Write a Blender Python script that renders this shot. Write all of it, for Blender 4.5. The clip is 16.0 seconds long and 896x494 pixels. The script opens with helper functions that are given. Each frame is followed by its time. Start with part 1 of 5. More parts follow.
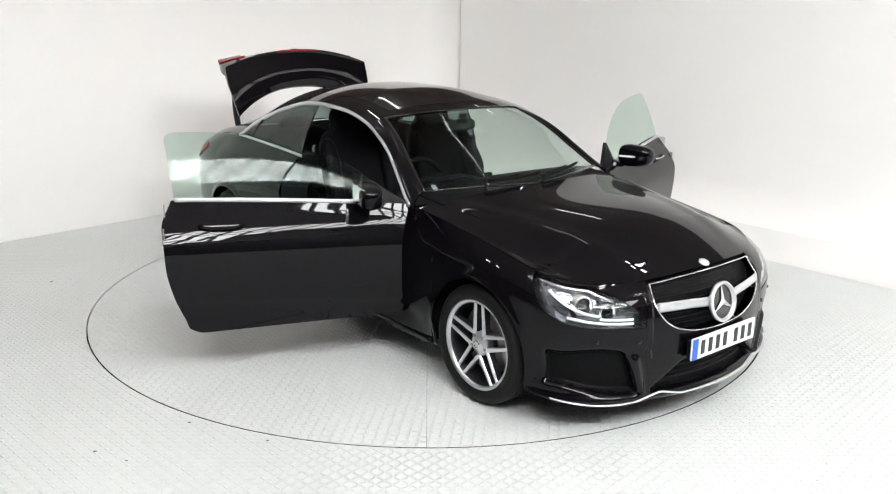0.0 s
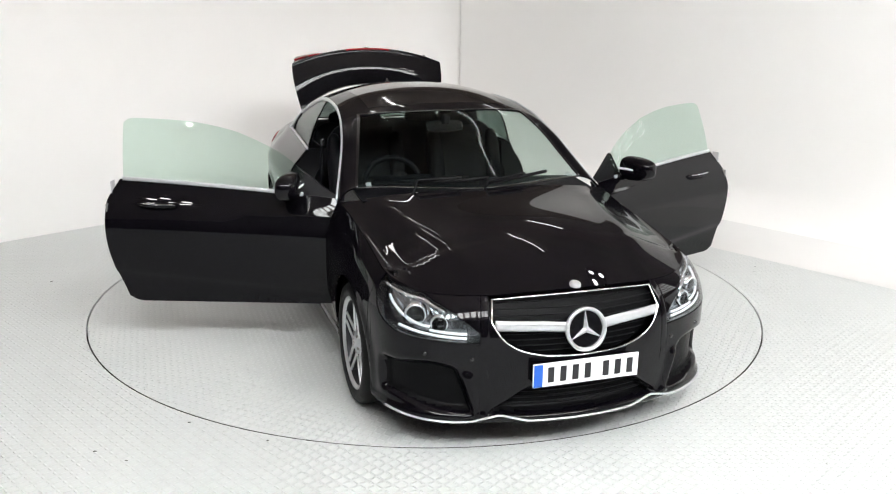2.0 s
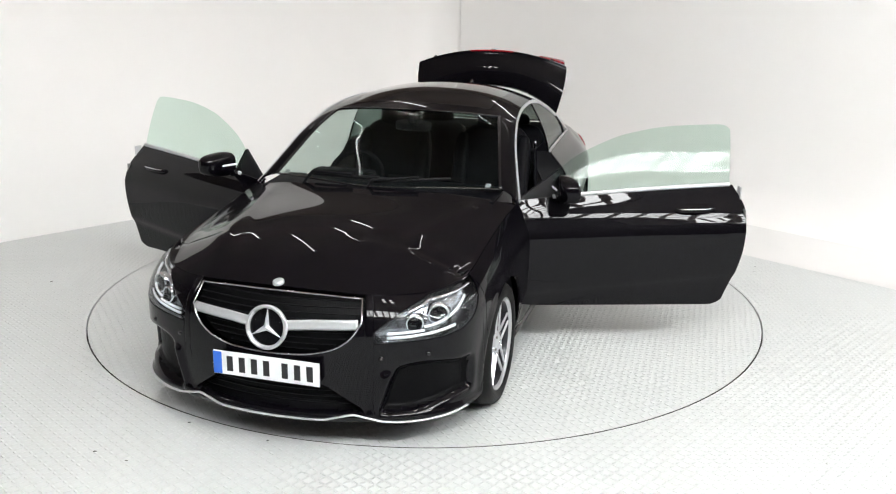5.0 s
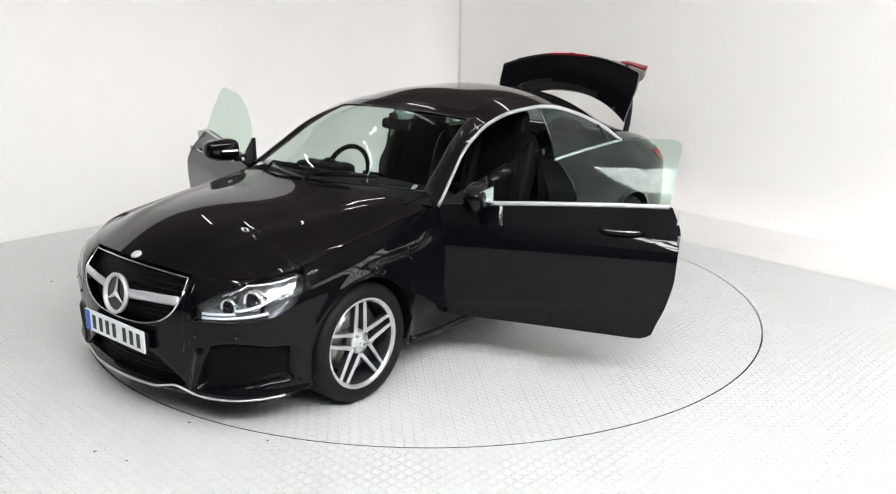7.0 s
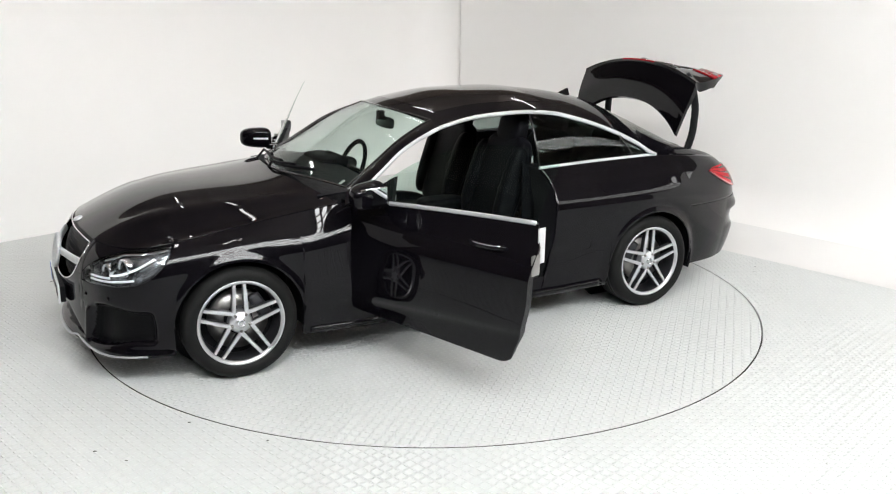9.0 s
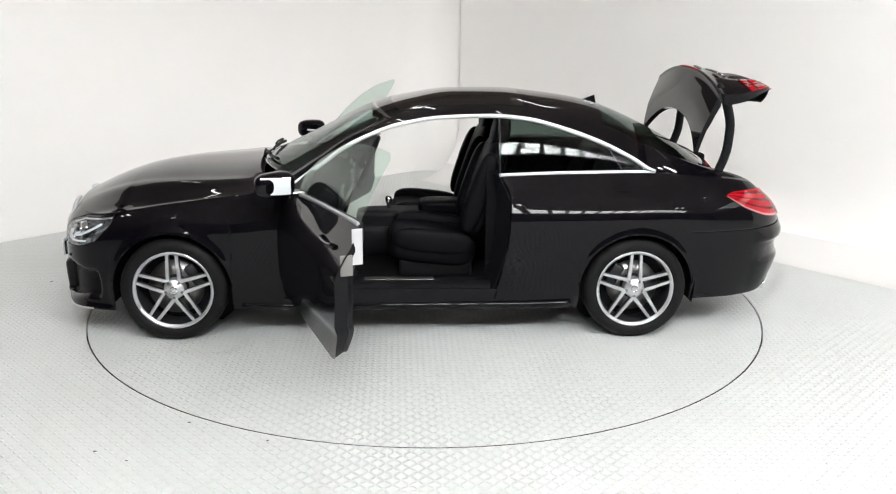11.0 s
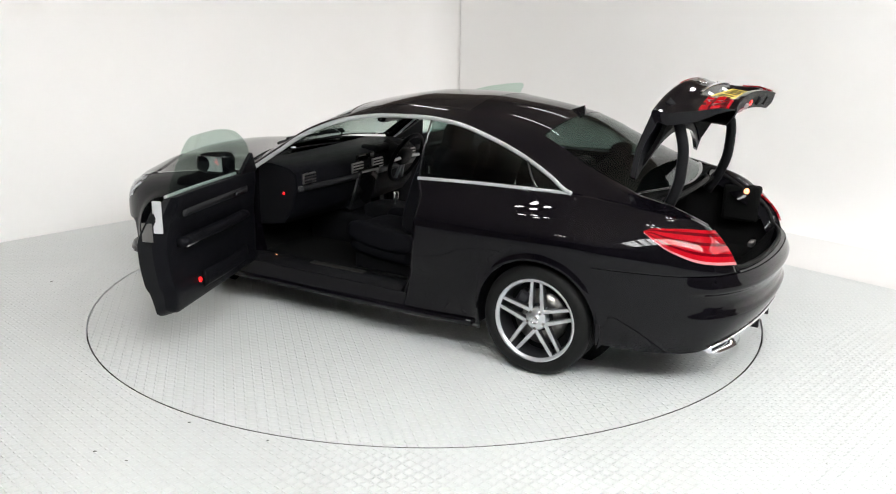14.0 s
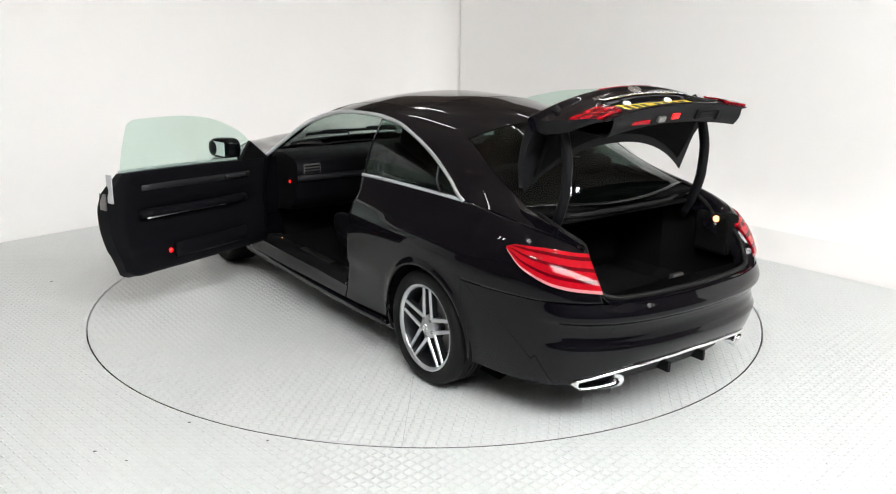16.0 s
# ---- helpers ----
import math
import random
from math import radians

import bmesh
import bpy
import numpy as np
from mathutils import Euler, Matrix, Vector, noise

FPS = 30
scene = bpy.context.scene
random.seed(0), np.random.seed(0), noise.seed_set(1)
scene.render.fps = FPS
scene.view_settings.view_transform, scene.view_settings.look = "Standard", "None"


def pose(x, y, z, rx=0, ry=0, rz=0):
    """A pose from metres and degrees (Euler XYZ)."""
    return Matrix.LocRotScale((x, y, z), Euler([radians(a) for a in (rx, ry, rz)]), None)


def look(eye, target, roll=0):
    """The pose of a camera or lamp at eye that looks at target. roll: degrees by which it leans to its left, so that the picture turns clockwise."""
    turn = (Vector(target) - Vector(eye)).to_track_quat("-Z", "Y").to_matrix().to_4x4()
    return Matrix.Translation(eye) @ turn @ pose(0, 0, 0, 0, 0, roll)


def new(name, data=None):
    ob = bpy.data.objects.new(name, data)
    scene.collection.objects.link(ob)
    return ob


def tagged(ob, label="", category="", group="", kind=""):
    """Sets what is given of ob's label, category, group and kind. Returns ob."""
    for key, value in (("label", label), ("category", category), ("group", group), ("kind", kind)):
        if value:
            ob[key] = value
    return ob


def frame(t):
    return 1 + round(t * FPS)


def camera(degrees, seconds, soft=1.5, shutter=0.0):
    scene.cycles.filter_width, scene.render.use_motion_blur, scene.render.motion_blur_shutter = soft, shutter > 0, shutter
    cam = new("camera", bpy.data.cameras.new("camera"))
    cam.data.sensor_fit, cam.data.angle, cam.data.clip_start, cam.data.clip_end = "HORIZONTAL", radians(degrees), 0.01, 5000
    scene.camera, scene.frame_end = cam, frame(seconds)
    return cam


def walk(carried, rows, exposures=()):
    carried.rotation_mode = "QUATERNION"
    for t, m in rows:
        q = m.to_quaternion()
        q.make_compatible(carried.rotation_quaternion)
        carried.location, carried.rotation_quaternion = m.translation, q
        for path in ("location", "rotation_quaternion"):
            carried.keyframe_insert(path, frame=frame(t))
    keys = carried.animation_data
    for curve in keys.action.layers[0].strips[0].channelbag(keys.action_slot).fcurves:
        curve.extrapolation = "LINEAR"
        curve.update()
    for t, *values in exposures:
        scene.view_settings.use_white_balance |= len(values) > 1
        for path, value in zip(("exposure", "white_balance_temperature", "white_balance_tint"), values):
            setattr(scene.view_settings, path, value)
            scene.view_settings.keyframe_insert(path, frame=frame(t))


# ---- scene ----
FOV = 53.72
cam = camera(FOV, 16.0, soft=1.15)
EYE = Vector((0.0, -5.907, 2.001))
PITCH, YAW = radians(-15.77), radians(-1.34)
AIM = EYE + Vector((-math.sin(YAW) * math.cos(PITCH), math.cos(YAW) * math.cos(PITCH), math.sin(PITCH)))
walk(cam, [(0.0, look(EYE, AIM, 0.82)), (16.0, look(EYE, AIM, 0.82))])
scene.view_settings.exposure = 0.0

# heading of the car on the turntable, degrees
TURN = [(0.0, -52.2), (0.5, -55.78), (1.0, -61.05), (1.5, -66.68), (2.0, -72.56), (2.5, -78.29), (3.0, -84.3), (3.5, -90.0),
        (4.0, -96.0), (4.5, -101.72), (5.0, -107.55), (5.5, -113.2), (6.25, -121.7), (7.0, -130.3), (7.5, -136.1), (8.0, -142.06),
        (8.5, -147.91), (9.0, -153.88), (9.5, -159.9), (10.25, -169.0), (11.0, -178.1), (11.5, -184.04), (12.0, -189.49), (12.5, -194.91),
        (13.0, -200.46), (13.5, -206.12), (14.0, -211.95), (14.5, -217.82), (15.0, -223.61), (15.5, -229.26), (16.0, -235.13)]
CAR_AHEAD = 0.151
DISC_R = 2.227

# ---- world and light ----
world = bpy.data.worlds.new("hall_air")
scene.world = world
world.use_nodes = True
world.node_tree.nodes["Background"].inputs[0].default_value = (1.0, 0.95, 0.9, 1)
world.node_tree.nodes["Background"].inputs[1].default_value = 0.05


# ---- materials ----
def mat(name, color=(0.5, 0.5, 0.5), rough=0.5, metal=0.0, coat=0.0, coat_rough=0.03, vary=0.0, scale=8.0, bump=0.0, bump_scale=60.0, emit=None, strength=0.0, spec=0.5, coat_ior=1.35):
    m = bpy.data.materials.new(name)
    m.use_nodes = True
    nt = m.node_tree
    b = nt.nodes["Principled BSDF"]
    b.inputs["Base Color"].default_value = (*color, 1)
    b.inputs["Roughness"].default_value = rough
    b.inputs["Metallic"].default_value = metal
    b.inputs["Coat Weight"].default_value = coat
    b.inputs["Coat Roughness"].default_value = coat_rough
    b.inputs["Specular IOR Level"].default_value = spec
    b.inputs["Coat IOR"].default_value = coat_ior
    if emit:
        b.inputs["Emission Color"].default_value = (*emit, 1)
        b.inputs["Emission Strength"].default_value = strength
    tc = nt.nodes.new("ShaderNodeTexCoord")
    if vary:
        n = nt.nodes.new("ShaderNodeTexNoise")
        n.inputs["Scale"].default_value = scale
        n.inputs["Detail"].default_value = 6
        nt.links.new(tc.outputs["Object"], n.inputs["Vector"])
        r = nt.nodes.new("ShaderNodeMapRange")
        r.inputs[3].default_value, r.inputs[4].default_value = 1 - vary, 1 + vary
        nt.links.new(n.outputs["Fac"], r.inputs[0])
        mx = nt.nodes.new("ShaderNodeMix")
        mx.data_type, mx.blend_type = "RGBA", "MULTIPLY"
        mx.inputs["Factor"].default_value = 1
        mx.inputs["A"].default_value = (*color, 1)
        nt.links.new(r.outputs[0], mx.inputs["B"])
        nt.links.new(mx.outputs["Result"], b.inputs["Base Color"])
        r2 = nt.nodes.new("ShaderNodeMapRange")
        r2.inputs[3].default_value, r2.inputs[4].default_value = rough * (1 - vary * 0.6), min(1, rough * (1 + vary * 0.6))
        nt.links.new(n.outputs["Fac"], r2.inputs[0])
        nt.links.new(r2.outputs[0], b.inputs["Roughness"])
    if bump:
        n2 = nt.nodes.new("ShaderNodeTexNoise")
        n2.inputs["Scale"].default_value = bump_scale
        n2.inputs["Detail"].default_value = 4
        nt.links.new(tc.outputs["Object"], n2.inputs["Vector"])
        bp = nt.nodes.new("ShaderNodeBump")
        bp.inputs["Strength"].default_value = bump
        bp.inputs["Distance"].default_value = 0.004
        nt.links.new(n2.outputs["Fac"], bp.inputs["Height"])
        nt.links.new(bp.outputs[0], b.inputs["Normal"])
    return m


def pane_mat(name, tint, gloss=0.014):
    """A thin sheet of glass: tinted see-through with a sharp reflection."""
    m = bpy.data.materials.new(name)
    m.use_nodes = True
    nt = m.node_tree
    nt.nodes.clear()
    out = nt.nodes.new("ShaderNodeOutputMaterial")
    mix = nt.nodes.new("ShaderNodeMixShader")
    tr = nt.nodes.new("ShaderNodeBsdfTransparent")
    gl = nt.nodes.new("ShaderNodeBsdfGlossy")
    lw = nt.nodes.new("ShaderNodeLayerWeight")
    lw.inputs[0].default_value = 0.5
    pw, fr = nt.nodes.new("ShaderNodeMath"), nt.nodes.new("ShaderNodeMath")
    pw.operation, fr.operation = "POWER", "MULTIPLY_ADD"
    pw.inputs[1].default_value = 5.0
    fr.inputs[1].default_value, fr.inputs[2].default_value = 0.85, gloss
    tr.inputs[0].default_value = (*tint, 1)
    gl.inputs["Roughness"].default_value = 0.01
    nt.links.new(lw.outputs["Facing"], pw.inputs[0])
    nt.links.new(pw.outputs[0], fr.inputs[0])
    nt.links.new(fr.outputs[0], mix.inputs[0])
    nt.links.new(tr.outputs[0], mix.inputs[1])
    nt.links.new(gl.outputs[0], mix.inputs[2])
    nt.links.new(mix.outputs[0], out.inputs[0])
    return m


def tread_mat(name, color, pitch=0.036, height=1.0):
    """Painted steel tread plate: crossed lozenges, scuffs and stains."""
    m = mat(name, color, 0.42, vary=0.0)
    nt = m.node_tree
    b = nt.nodes["Principled BSDF"]
    N, L = nt.nodes.new, nt.links.new
    tc = N("ShaderNodeTexCoord")
    sep = N("ShaderNodeSeparateXYZ")
    L(tc.outputs["Object"], sep.inputs[0])

    def op(kind, a, c=None):
        n = N("ShaderNodeMath")
        n.operation = kind
        for i, v in enumerate((a, c)):
            if v is None:
                continue
            if isinstance(v, (int, float)):
                n.inputs[i].default_value = v
            else:
                L(v, n.inputs[i])
        return n.outputs[0]
    gx, gy = op("DIVIDE", sep.outputs[0], pitch), op("DIVIDE", sep.outputs[1], pitch)
    fx, fy = op("SUBTRACT", op("FRACT", gx), 0.5), op("SUBTRACT", op("FRACT", gy), 0.5)
    par = op("FLOORED_MODULO", op("ADD", op("FLOOR", gx), op("FLOOR", gy)), 2)
    sg = op("SUBTRACT", op("MULTIPLY", par, 2), 1)
    sfy = op("MULTIPLY", sg, fy)
    a, c = op("MULTIPLY", op("ADD", fx, sfy), 0.7071), op("MULTIPLY", op("SUBTRACT", fx, sfy), 0.7071)
    rr = op("ADD", op("POWER", op("ABSOLUTE", op("DIVIDE", a, 0.52)), 2), op("POWER", op("ABSOLUTE", op("DIVIDE", c, 0.17)), 2))
    h = op("MAXIMUM", op("SUBTRACT", 1.0, rr), 0.0)
    bp = N("ShaderNodeBump")
    bp.inputs["Strength"].default_value = height
    bp.inputs["Distance"].default_value = 0.006
    L(op("POWER", h, 0.5), bp.inputs["Height"])
    L(bp.outputs[0], b.inputs["Normal"])
    n1, n2 = N("ShaderNodeTexNoise"), N("ShaderNodeTexNoise")
    n1.inputs["Scale"].default_value, n2.inputs["Scale"].default_value = 0.9, 14
    n1.inputs["Detail"].default_value = n2.inputs["Detail"].default_value = 6
    for n in (n1, n2):
        L(tc.outputs["Object"], n.inputs["Vector"])
    k = op("ADD", op("MULTIPLY", n1.outputs["Fac"], 0.16), op("MULTIPLY", n2.outputs["Fac"], 0.10))
    k = op("ADD", op("ADD", k, 0.80), op("MULTIPLY", op("MINIMUM", h, 1.0), 0.07))
    mx = N("ShaderNodeMix")
    mx.data_type, mx.blend_type = "RGBA", "MULTIPLY"
    mx.inputs["Factor"].default_value = 1
    mx.inputs["A"].default_value = (*color, 1)
    L(k, mx.inputs["B"])
    L(mx.outputs["Result"], b.inputs["Base Color"])
    L(op("ADD", op("MULTIPLY", n2.outputs["Fac"], 0.3), 0.22), b.inputs["Roughness"])
    return m


PAINT = mat("black_metallic_paint", (0.0022, 0.0018, 0.0030), 0.40, 0.0, coat=1.0, coat_rough=0.012, vary=0.25, scale=900, spec=0.03, coat_ior=1.30)
GLOSS = mat("gloss_black_trim", (0.006, 0.006, 0.007), 0.08, coat=0.5)
PLASTIC = mat("black_plastic", (0.006, 0.006, 0.007), 0.5, spec=0.15, vary=0.2, scale=30, bump=0.3, bump_scale=500)
INTAKE = mat("black_intake_mesh", (0.0025, 0.0025, 0.003), 0.4, spec=0.08, vary=0.3, scale=90, bump=0.6, bump_scale=160)
RUBBER = mat("tyre_rubber", (0.006, 0.006, 0.006), 0.6, spec=0.18, vary=0.25, scale=25, bump=0.3, bump_scale=220)
LEATHER = mat("black_leather", (0.0045, 0.0045, 0.006), 0.45, spec=0.07, vary=0.25, scale=14, bump=0.5, bump_scale=260)
CARPET = mat("black_carpet", (0.004, 0.004, 0.004), 0.95, spec=0.1, vary=0.3, scale=40, bump=0.8, bump_scale=600)
CHROME = mat("polished_chrome", (0.82, 0.83, 0.85), 0.08, 1.0)
TRIM = mat("dark_satin_trim", (0.035, 0.035, 0.038), 0.35, 0.6, vary=0.1, scale=40)
SILVER = mat("satin_silver", (0.62, 0.63, 0.65), 0.28, 0.55, vary=0.06, scale=60)
ALLOY = mat("silver_alloy", (0.56, 0.57, 0.59), 0.34, 0.8, coat=0.4, vary=0.06, scale=40)
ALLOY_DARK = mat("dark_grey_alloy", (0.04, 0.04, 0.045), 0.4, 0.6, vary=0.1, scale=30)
STEEL = mat("brake_steel", (0.32, 0.31, 0.30), 0.35, 1.0, vary=0.15, scale=70)
REFLECTOR = mat("lamp_reflector", (0.46, 0.47, 0.49), 0.22, 0.85, vary=0.5, scale=28, bump=0.8, bump_scale=26)
LAMP_WHITE = mat("lamp_white_bar", (0.85, 0.87, 0.9), 0.15, 0.0, coat=0.6)
LED = mat("daytime_led", (0.9, 0.92, 0.95), 0.2, emit=(0.9, 0.95, 1.0), strength=0.06)
TAIL_RED = mat("tail_lamp_red", (0.34, 0.004, 0.010), 0.05, spec=0.25, vary=0.12, scale=60)
TAIL_DEEP = mat("tail_lamp_dark_red", (0.10, 0.001, 0.004), 0.05, spec=0.25)
TAIL_CLEAR = mat("tail_lamp_clear", (0.52, 0.20, 0.21), 0.12, spec=0.3)
RED_GLOW = mat("red_courtesy_lamp", (0.5, 0.01, 0.01), 0.3, emit=(1.0, 0.006, 0.008), strength=1.6)
AMBER_GLOW = mat("warm_courtesy_lamp", (0.8, 0.4, 0.2), 0.3, emit=(1.0, 0.38, 0.18), strength=2.4)
PLATE_WHITE = mat("white_plate", (0.80, 0.82, 0.84), 0.3, vary=0.03)
PLATE_YELLOW = mat("yellow_plate", (0.78, 0.55, 0.03), 0.3, vary=0.03)
PLATE_BLUE = mat("blue_plate_band", (0.02, 0.12, 0.55), 0.3)
INK = mat("black_ink", (0.01, 0.01, 0.012), 0.4)
STICKER = mat("white_print", (0.5, 0.5, 0.51), 0.3)
GLASS_DOOR = pane_mat("green_door_glass", (0.85, 0.93, 0.89))
GLASS_FRONT = pane_mat("clear_windscreen_glass", (0.78, 0.85, 0.82), 0.006)
GLASS_REAR = pane_mat("tinted_rear_glass", (0.55, 0.61, 0.59), 0.03)
GLASS_LAMP = pane_mat("clear_lamp_cover", (0.95, 0.96, 0.97), 0.02)
MIRROR = mat("mirror_glass", (0.8, 0.83, 0.85), 0.01, 1.0)
# tone between wall and floor, standing in for soft shading at the bend
COVE_BLEND = mat("cove_blend_tone", (0.74, 0.73, 0.72), 0.5, vary=0.03, scale=1.2)
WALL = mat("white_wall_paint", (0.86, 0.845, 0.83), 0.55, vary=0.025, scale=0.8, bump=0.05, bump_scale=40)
HALL = mat("brown_hall_cladding", (0.19, 0.15, 0.125), 0.8, vary=0.3, scale=1.2)
# lighter than the hall walls: light on the unseen ceiling put into its colour
CEILING_LIT = mat("brown_lightened_ceiling", (0.50, 0.42, 0.375), 0.7, vary=0.25, scale=0.7)
# near-black version of the hall wall, for the unlit room behind the camera
SOUTH_DARK = mat("unseen_dark_wall", (0.03, 0.027, 0.026), 0.9, vary=0.3, scale=1.5)
FLOOR = tread_mat("painted_tread_plate", (0.655, 0.675, 0.67))
DISC = tread_mat("turntable_tread_plate", (0.655, 0.675, 0.67))
GAP = mat("dark_joint", (0.03, 0.03, 0.028), 0.8, vary=0.3, scale=20)
LIGHT_TILE = mat("light_panel_diffuser", (0.9, 0.9, 0.9), 0.5, emit=(0.98, 1.0, 1.0), strength=44.5)
LIGHT_SIDE = mat("dimmer_panel_diffuser", (0.9, 0.9, 0.9), 0.5, emit=(0.995, 1.0, 0.99), strength=7.0)
LIGHT_STRIP = mat("strip_diffuser", (0.9, 0.9, 0.9), 0.5, emit=(1.0, 1.0, 1.0), strength=18.0)
LIGHT_SPOT = mat("spot_lens", (0.9, 0.9, 0.9), 0.5, emit=(1.0, 0.98, 0.96), strength=75.0)


# ---- mesh helpers ----
def link_mesh(name, verts, faces, material, parent=None, label="", smooth=True, mats=None, face_mats=None):
    me = bpy.data.meshes.new(name)
    me.from_pydata([tuple(map(float, v)) for v in verts], [], faces)
    for m in (mats or [material]):
        me.materials.append(m)
    if face_mats is not None:
        me.polygons.foreach_set("material_index", face_mats)
    me.polygons.foreach_set("use_smooth", [smooth] * len(me.polygons))
    me.update()
    ob = new(name, me)
    if parent:
        ob.parent = parent
    if label:
        ob["label"] = label
    return ob


def part(name, bm, material, parent, label="", smooth=False):
    me = bpy.data.meshes.new(name)
    bmesh.ops.recalc_face_normals(bm, faces=bm.faces)
    bm.to_mesh(me)
    bm.free()
    me.materials.append(material)
    me.polygons.foreach_set("use_smooth", [smooth] * len(me.polygons))
    ob = new(name, me)
    if parent:
        ob.parent = parent
    if label:
        ob["label"] = label
    return ob


def grid_faces(nu, nv, off=0, wrap_u=False, wrap_v=False):
    f = []
    for i in range(nu if wrap_u else nu - 1):
        for j in range(nv if wrap_v else nv - 1):
            a, b = off + i * nv + j, off + ((i + 1) % nu) * nv + j
            c, d = off + ((i + 1) % nu) * nv + (j + 1) % nv, off + i * nv + (j + 1) % nv
            f.append((a, b, c, d))
    return f


def sheet(name, P, material, parent, label="", thick=0.0, mats=None, face_mats=None, smooth=True, shift=None):
    """A smooth sheet over a grid of points; thick > 0 gives it a second skin."""
    P = np.asarray(P, float)
    if shift is not None:
        P = P - np.asarray(shift)
    nu, nv = P.shape[:2]
    ob = link_mesh(name, P.reshape(-1, 3), grid_faces(nu, nv), material, parent, label, smooth, mats, face_mats)
    if thick:
        me = ob.data
        sharp = [False] * len(me.edges)
        for e in me.edges:
            ends = [divmod(v, nv) for v in e.vertices]
            if any(all(i == k for i, _ in ends) for k in (0, nu - 1)) or any(all(j == k for _, j in ends) for k in (0, nv - 1)):
                sharp[e.index] = True
        me.attributes.new("sharp_edge", "BOOLEAN", "EDGE").data.foreach_set("value", sharp)
        so = ob.modifiers.new("thickness", "SOLIDIFY")
        so.thickness, so.offset = thick, 0.0
    return ob


def closed_sheet(name, P, Q, material, parent, label="", mats=None, rule=None, shift=None):
    """Two skins over grids of equal size, joined along their edges. rule: material index of outer, inner, edge."""
    P, Q = np.asarray(P, float), np.asarray(Q, float)
    if shift is not None:
        P, Q = P - np.asarray(shift), Q - np.asarray(shift)
    nu, nv = P.shape[:2]
    n = nu * nv
    f = grid_faces(nu, nv)
    fi = [tuple(reversed([k + n for k in q])) for q in f]
    loop = [i * nv for i in range(nu)] + [(nu - 1) * nv + j for j in range(1, nv)] + [i * nv + nv - 1 for i in range(nu - 2, -1, -1)] + [j for j in range(nv - 2, 0, -1)]
    fe = [(loop[k], loop[(k + 1) % len(loop)], loop[(k + 1) % len(loop)] + n, loop[k] + n) for k in range(len(loop))]
    fm = None
    if rule:
        fm = [rule[0]] * len(f) + [rule[1]] * len(fi) + [rule[2]] * len(fe)
    ob = link_mesh(name, np.concatenate([P.reshape(-1, 3), Q.reshape(-1, 3)]), f + fi + fe, material, parent, label, True, mats, fm)
    me = ob.data
    sharp = [False] * len(me.edges)
    lo = set(loop)
    for e in me.edges:
        a, b = e.vertices
        if (a in lo and b in lo) or (a - n in lo and b - n in lo):
            sharp[e.index] = True
    at = me.attributes.new("sharp_edge", "BOOLEAN", "EDGE")
    at.data.foreach_set("value", sharp)
    return ob


def sweep(name, pts, w, h, material, parent, label="", seg=8, shift=None, closed=False):
    """A bar of oval section along a line of points; w across, h upwards."""
    pts = np.asarray(pts, float)
    if shift is not None:
        pts = pts - np.asarray(shift)
    keep = [k for k in range(len(pts)) if k == 0 or np.linalg.norm(pts[k] - pts[k - 1]) > 1e-5]
    pts = pts[keep]
    n = len(pts)
    tan = np.roll(pts, -1, 0) - np.roll(pts, 1, 0) if closed else np.gradient(pts, axis=0)
    V = []
    for p, t in zip(pts, tan):
        t = t / (np.linalg.norm(t) + 1e-9)
        up = np.array([0, 0, 1.0]) if abs(t[2]) < 0.9 else np.array([1.0, 0, 0])
        a = np.cross(t, up)
        a /= np.linalg.norm(a) + 1e-9
        b = np.cross(a, t)
        for k in range(seg):
            an = 2 * math.pi * k / seg
            V.append(p + a * w * math.cos(an) + b * h * math.sin(an))
    F = grid_faces(n, seg, wrap_u=closed, wrap_v=True)
    if not closed:
        F += [tuple(range(seg)), tuple((n - 1) * seg + k for k in reversed(range(seg)))]
    return link_mesh(name, V, F, material, parent, label)


def box_bm(size, bevel=0.01, seg=2, m=None, bm=None):
    bm2 = bmesh.new()
    bmesh.ops.create_cube(bm2, size=1, matrix=Matrix.Diagonal((*size, 1)))
    if bevel:
        bmesh.ops.bevel(bm2, geom=bm2.edges[:], offset=bevel, segments=seg, affect="EDGES", profile=0.5)
    if m is not None:
        bmesh.ops.transform(bm2, matrix=m, verts=bm2.verts[:])
    if bm is None:
        return bm2
    me = bpy.data.meshes.new("tmp")
    bm2.to_mesh(me)
    bm2.free()
    bm.from_mesh(me)
    bpy.data.meshes.remove(me)
    return bm


def box(name, size, at, material, parent, label="", bevel=0.01, turn=(0, 0, 0), seg=2, smooth=False):
    return part(name, box_bm(size, bevel, seg, pose(*at, *turn)), material, parent, label, smooth)


def lathe(name, prof, material, parent, label="", seg=48, axis="y", at=(0, 0, 0), mats=None, rule=None, turn=None):
    """Spins a profile of (radius, along) about an axis."""
    V = []
    for k in range(seg):
        an = 2 * math.pi * k / seg
        for r, a in prof:
            v = (r * math.cos(an), a, r * math.sin(an)) if axis == "y" else ((a, r * math.cos(an), r * math.sin(an)) if axis == "x" else (r * math.cos(an), r * math.sin(an), a))
            V.append(Vector(v))
    if turn is not None:
        V = [turn @ v for v in V]
    V = [v + Vector(at) for v in V]
    fm = None
    if rule:
        fm = [rule[j] for _ in range(seg) for j in range(len(prof) - 1)]
    return link_mesh(name, V, grid_faces(seg, len(prof), wrap_u=True), material, parent, label, True, mats, fm)


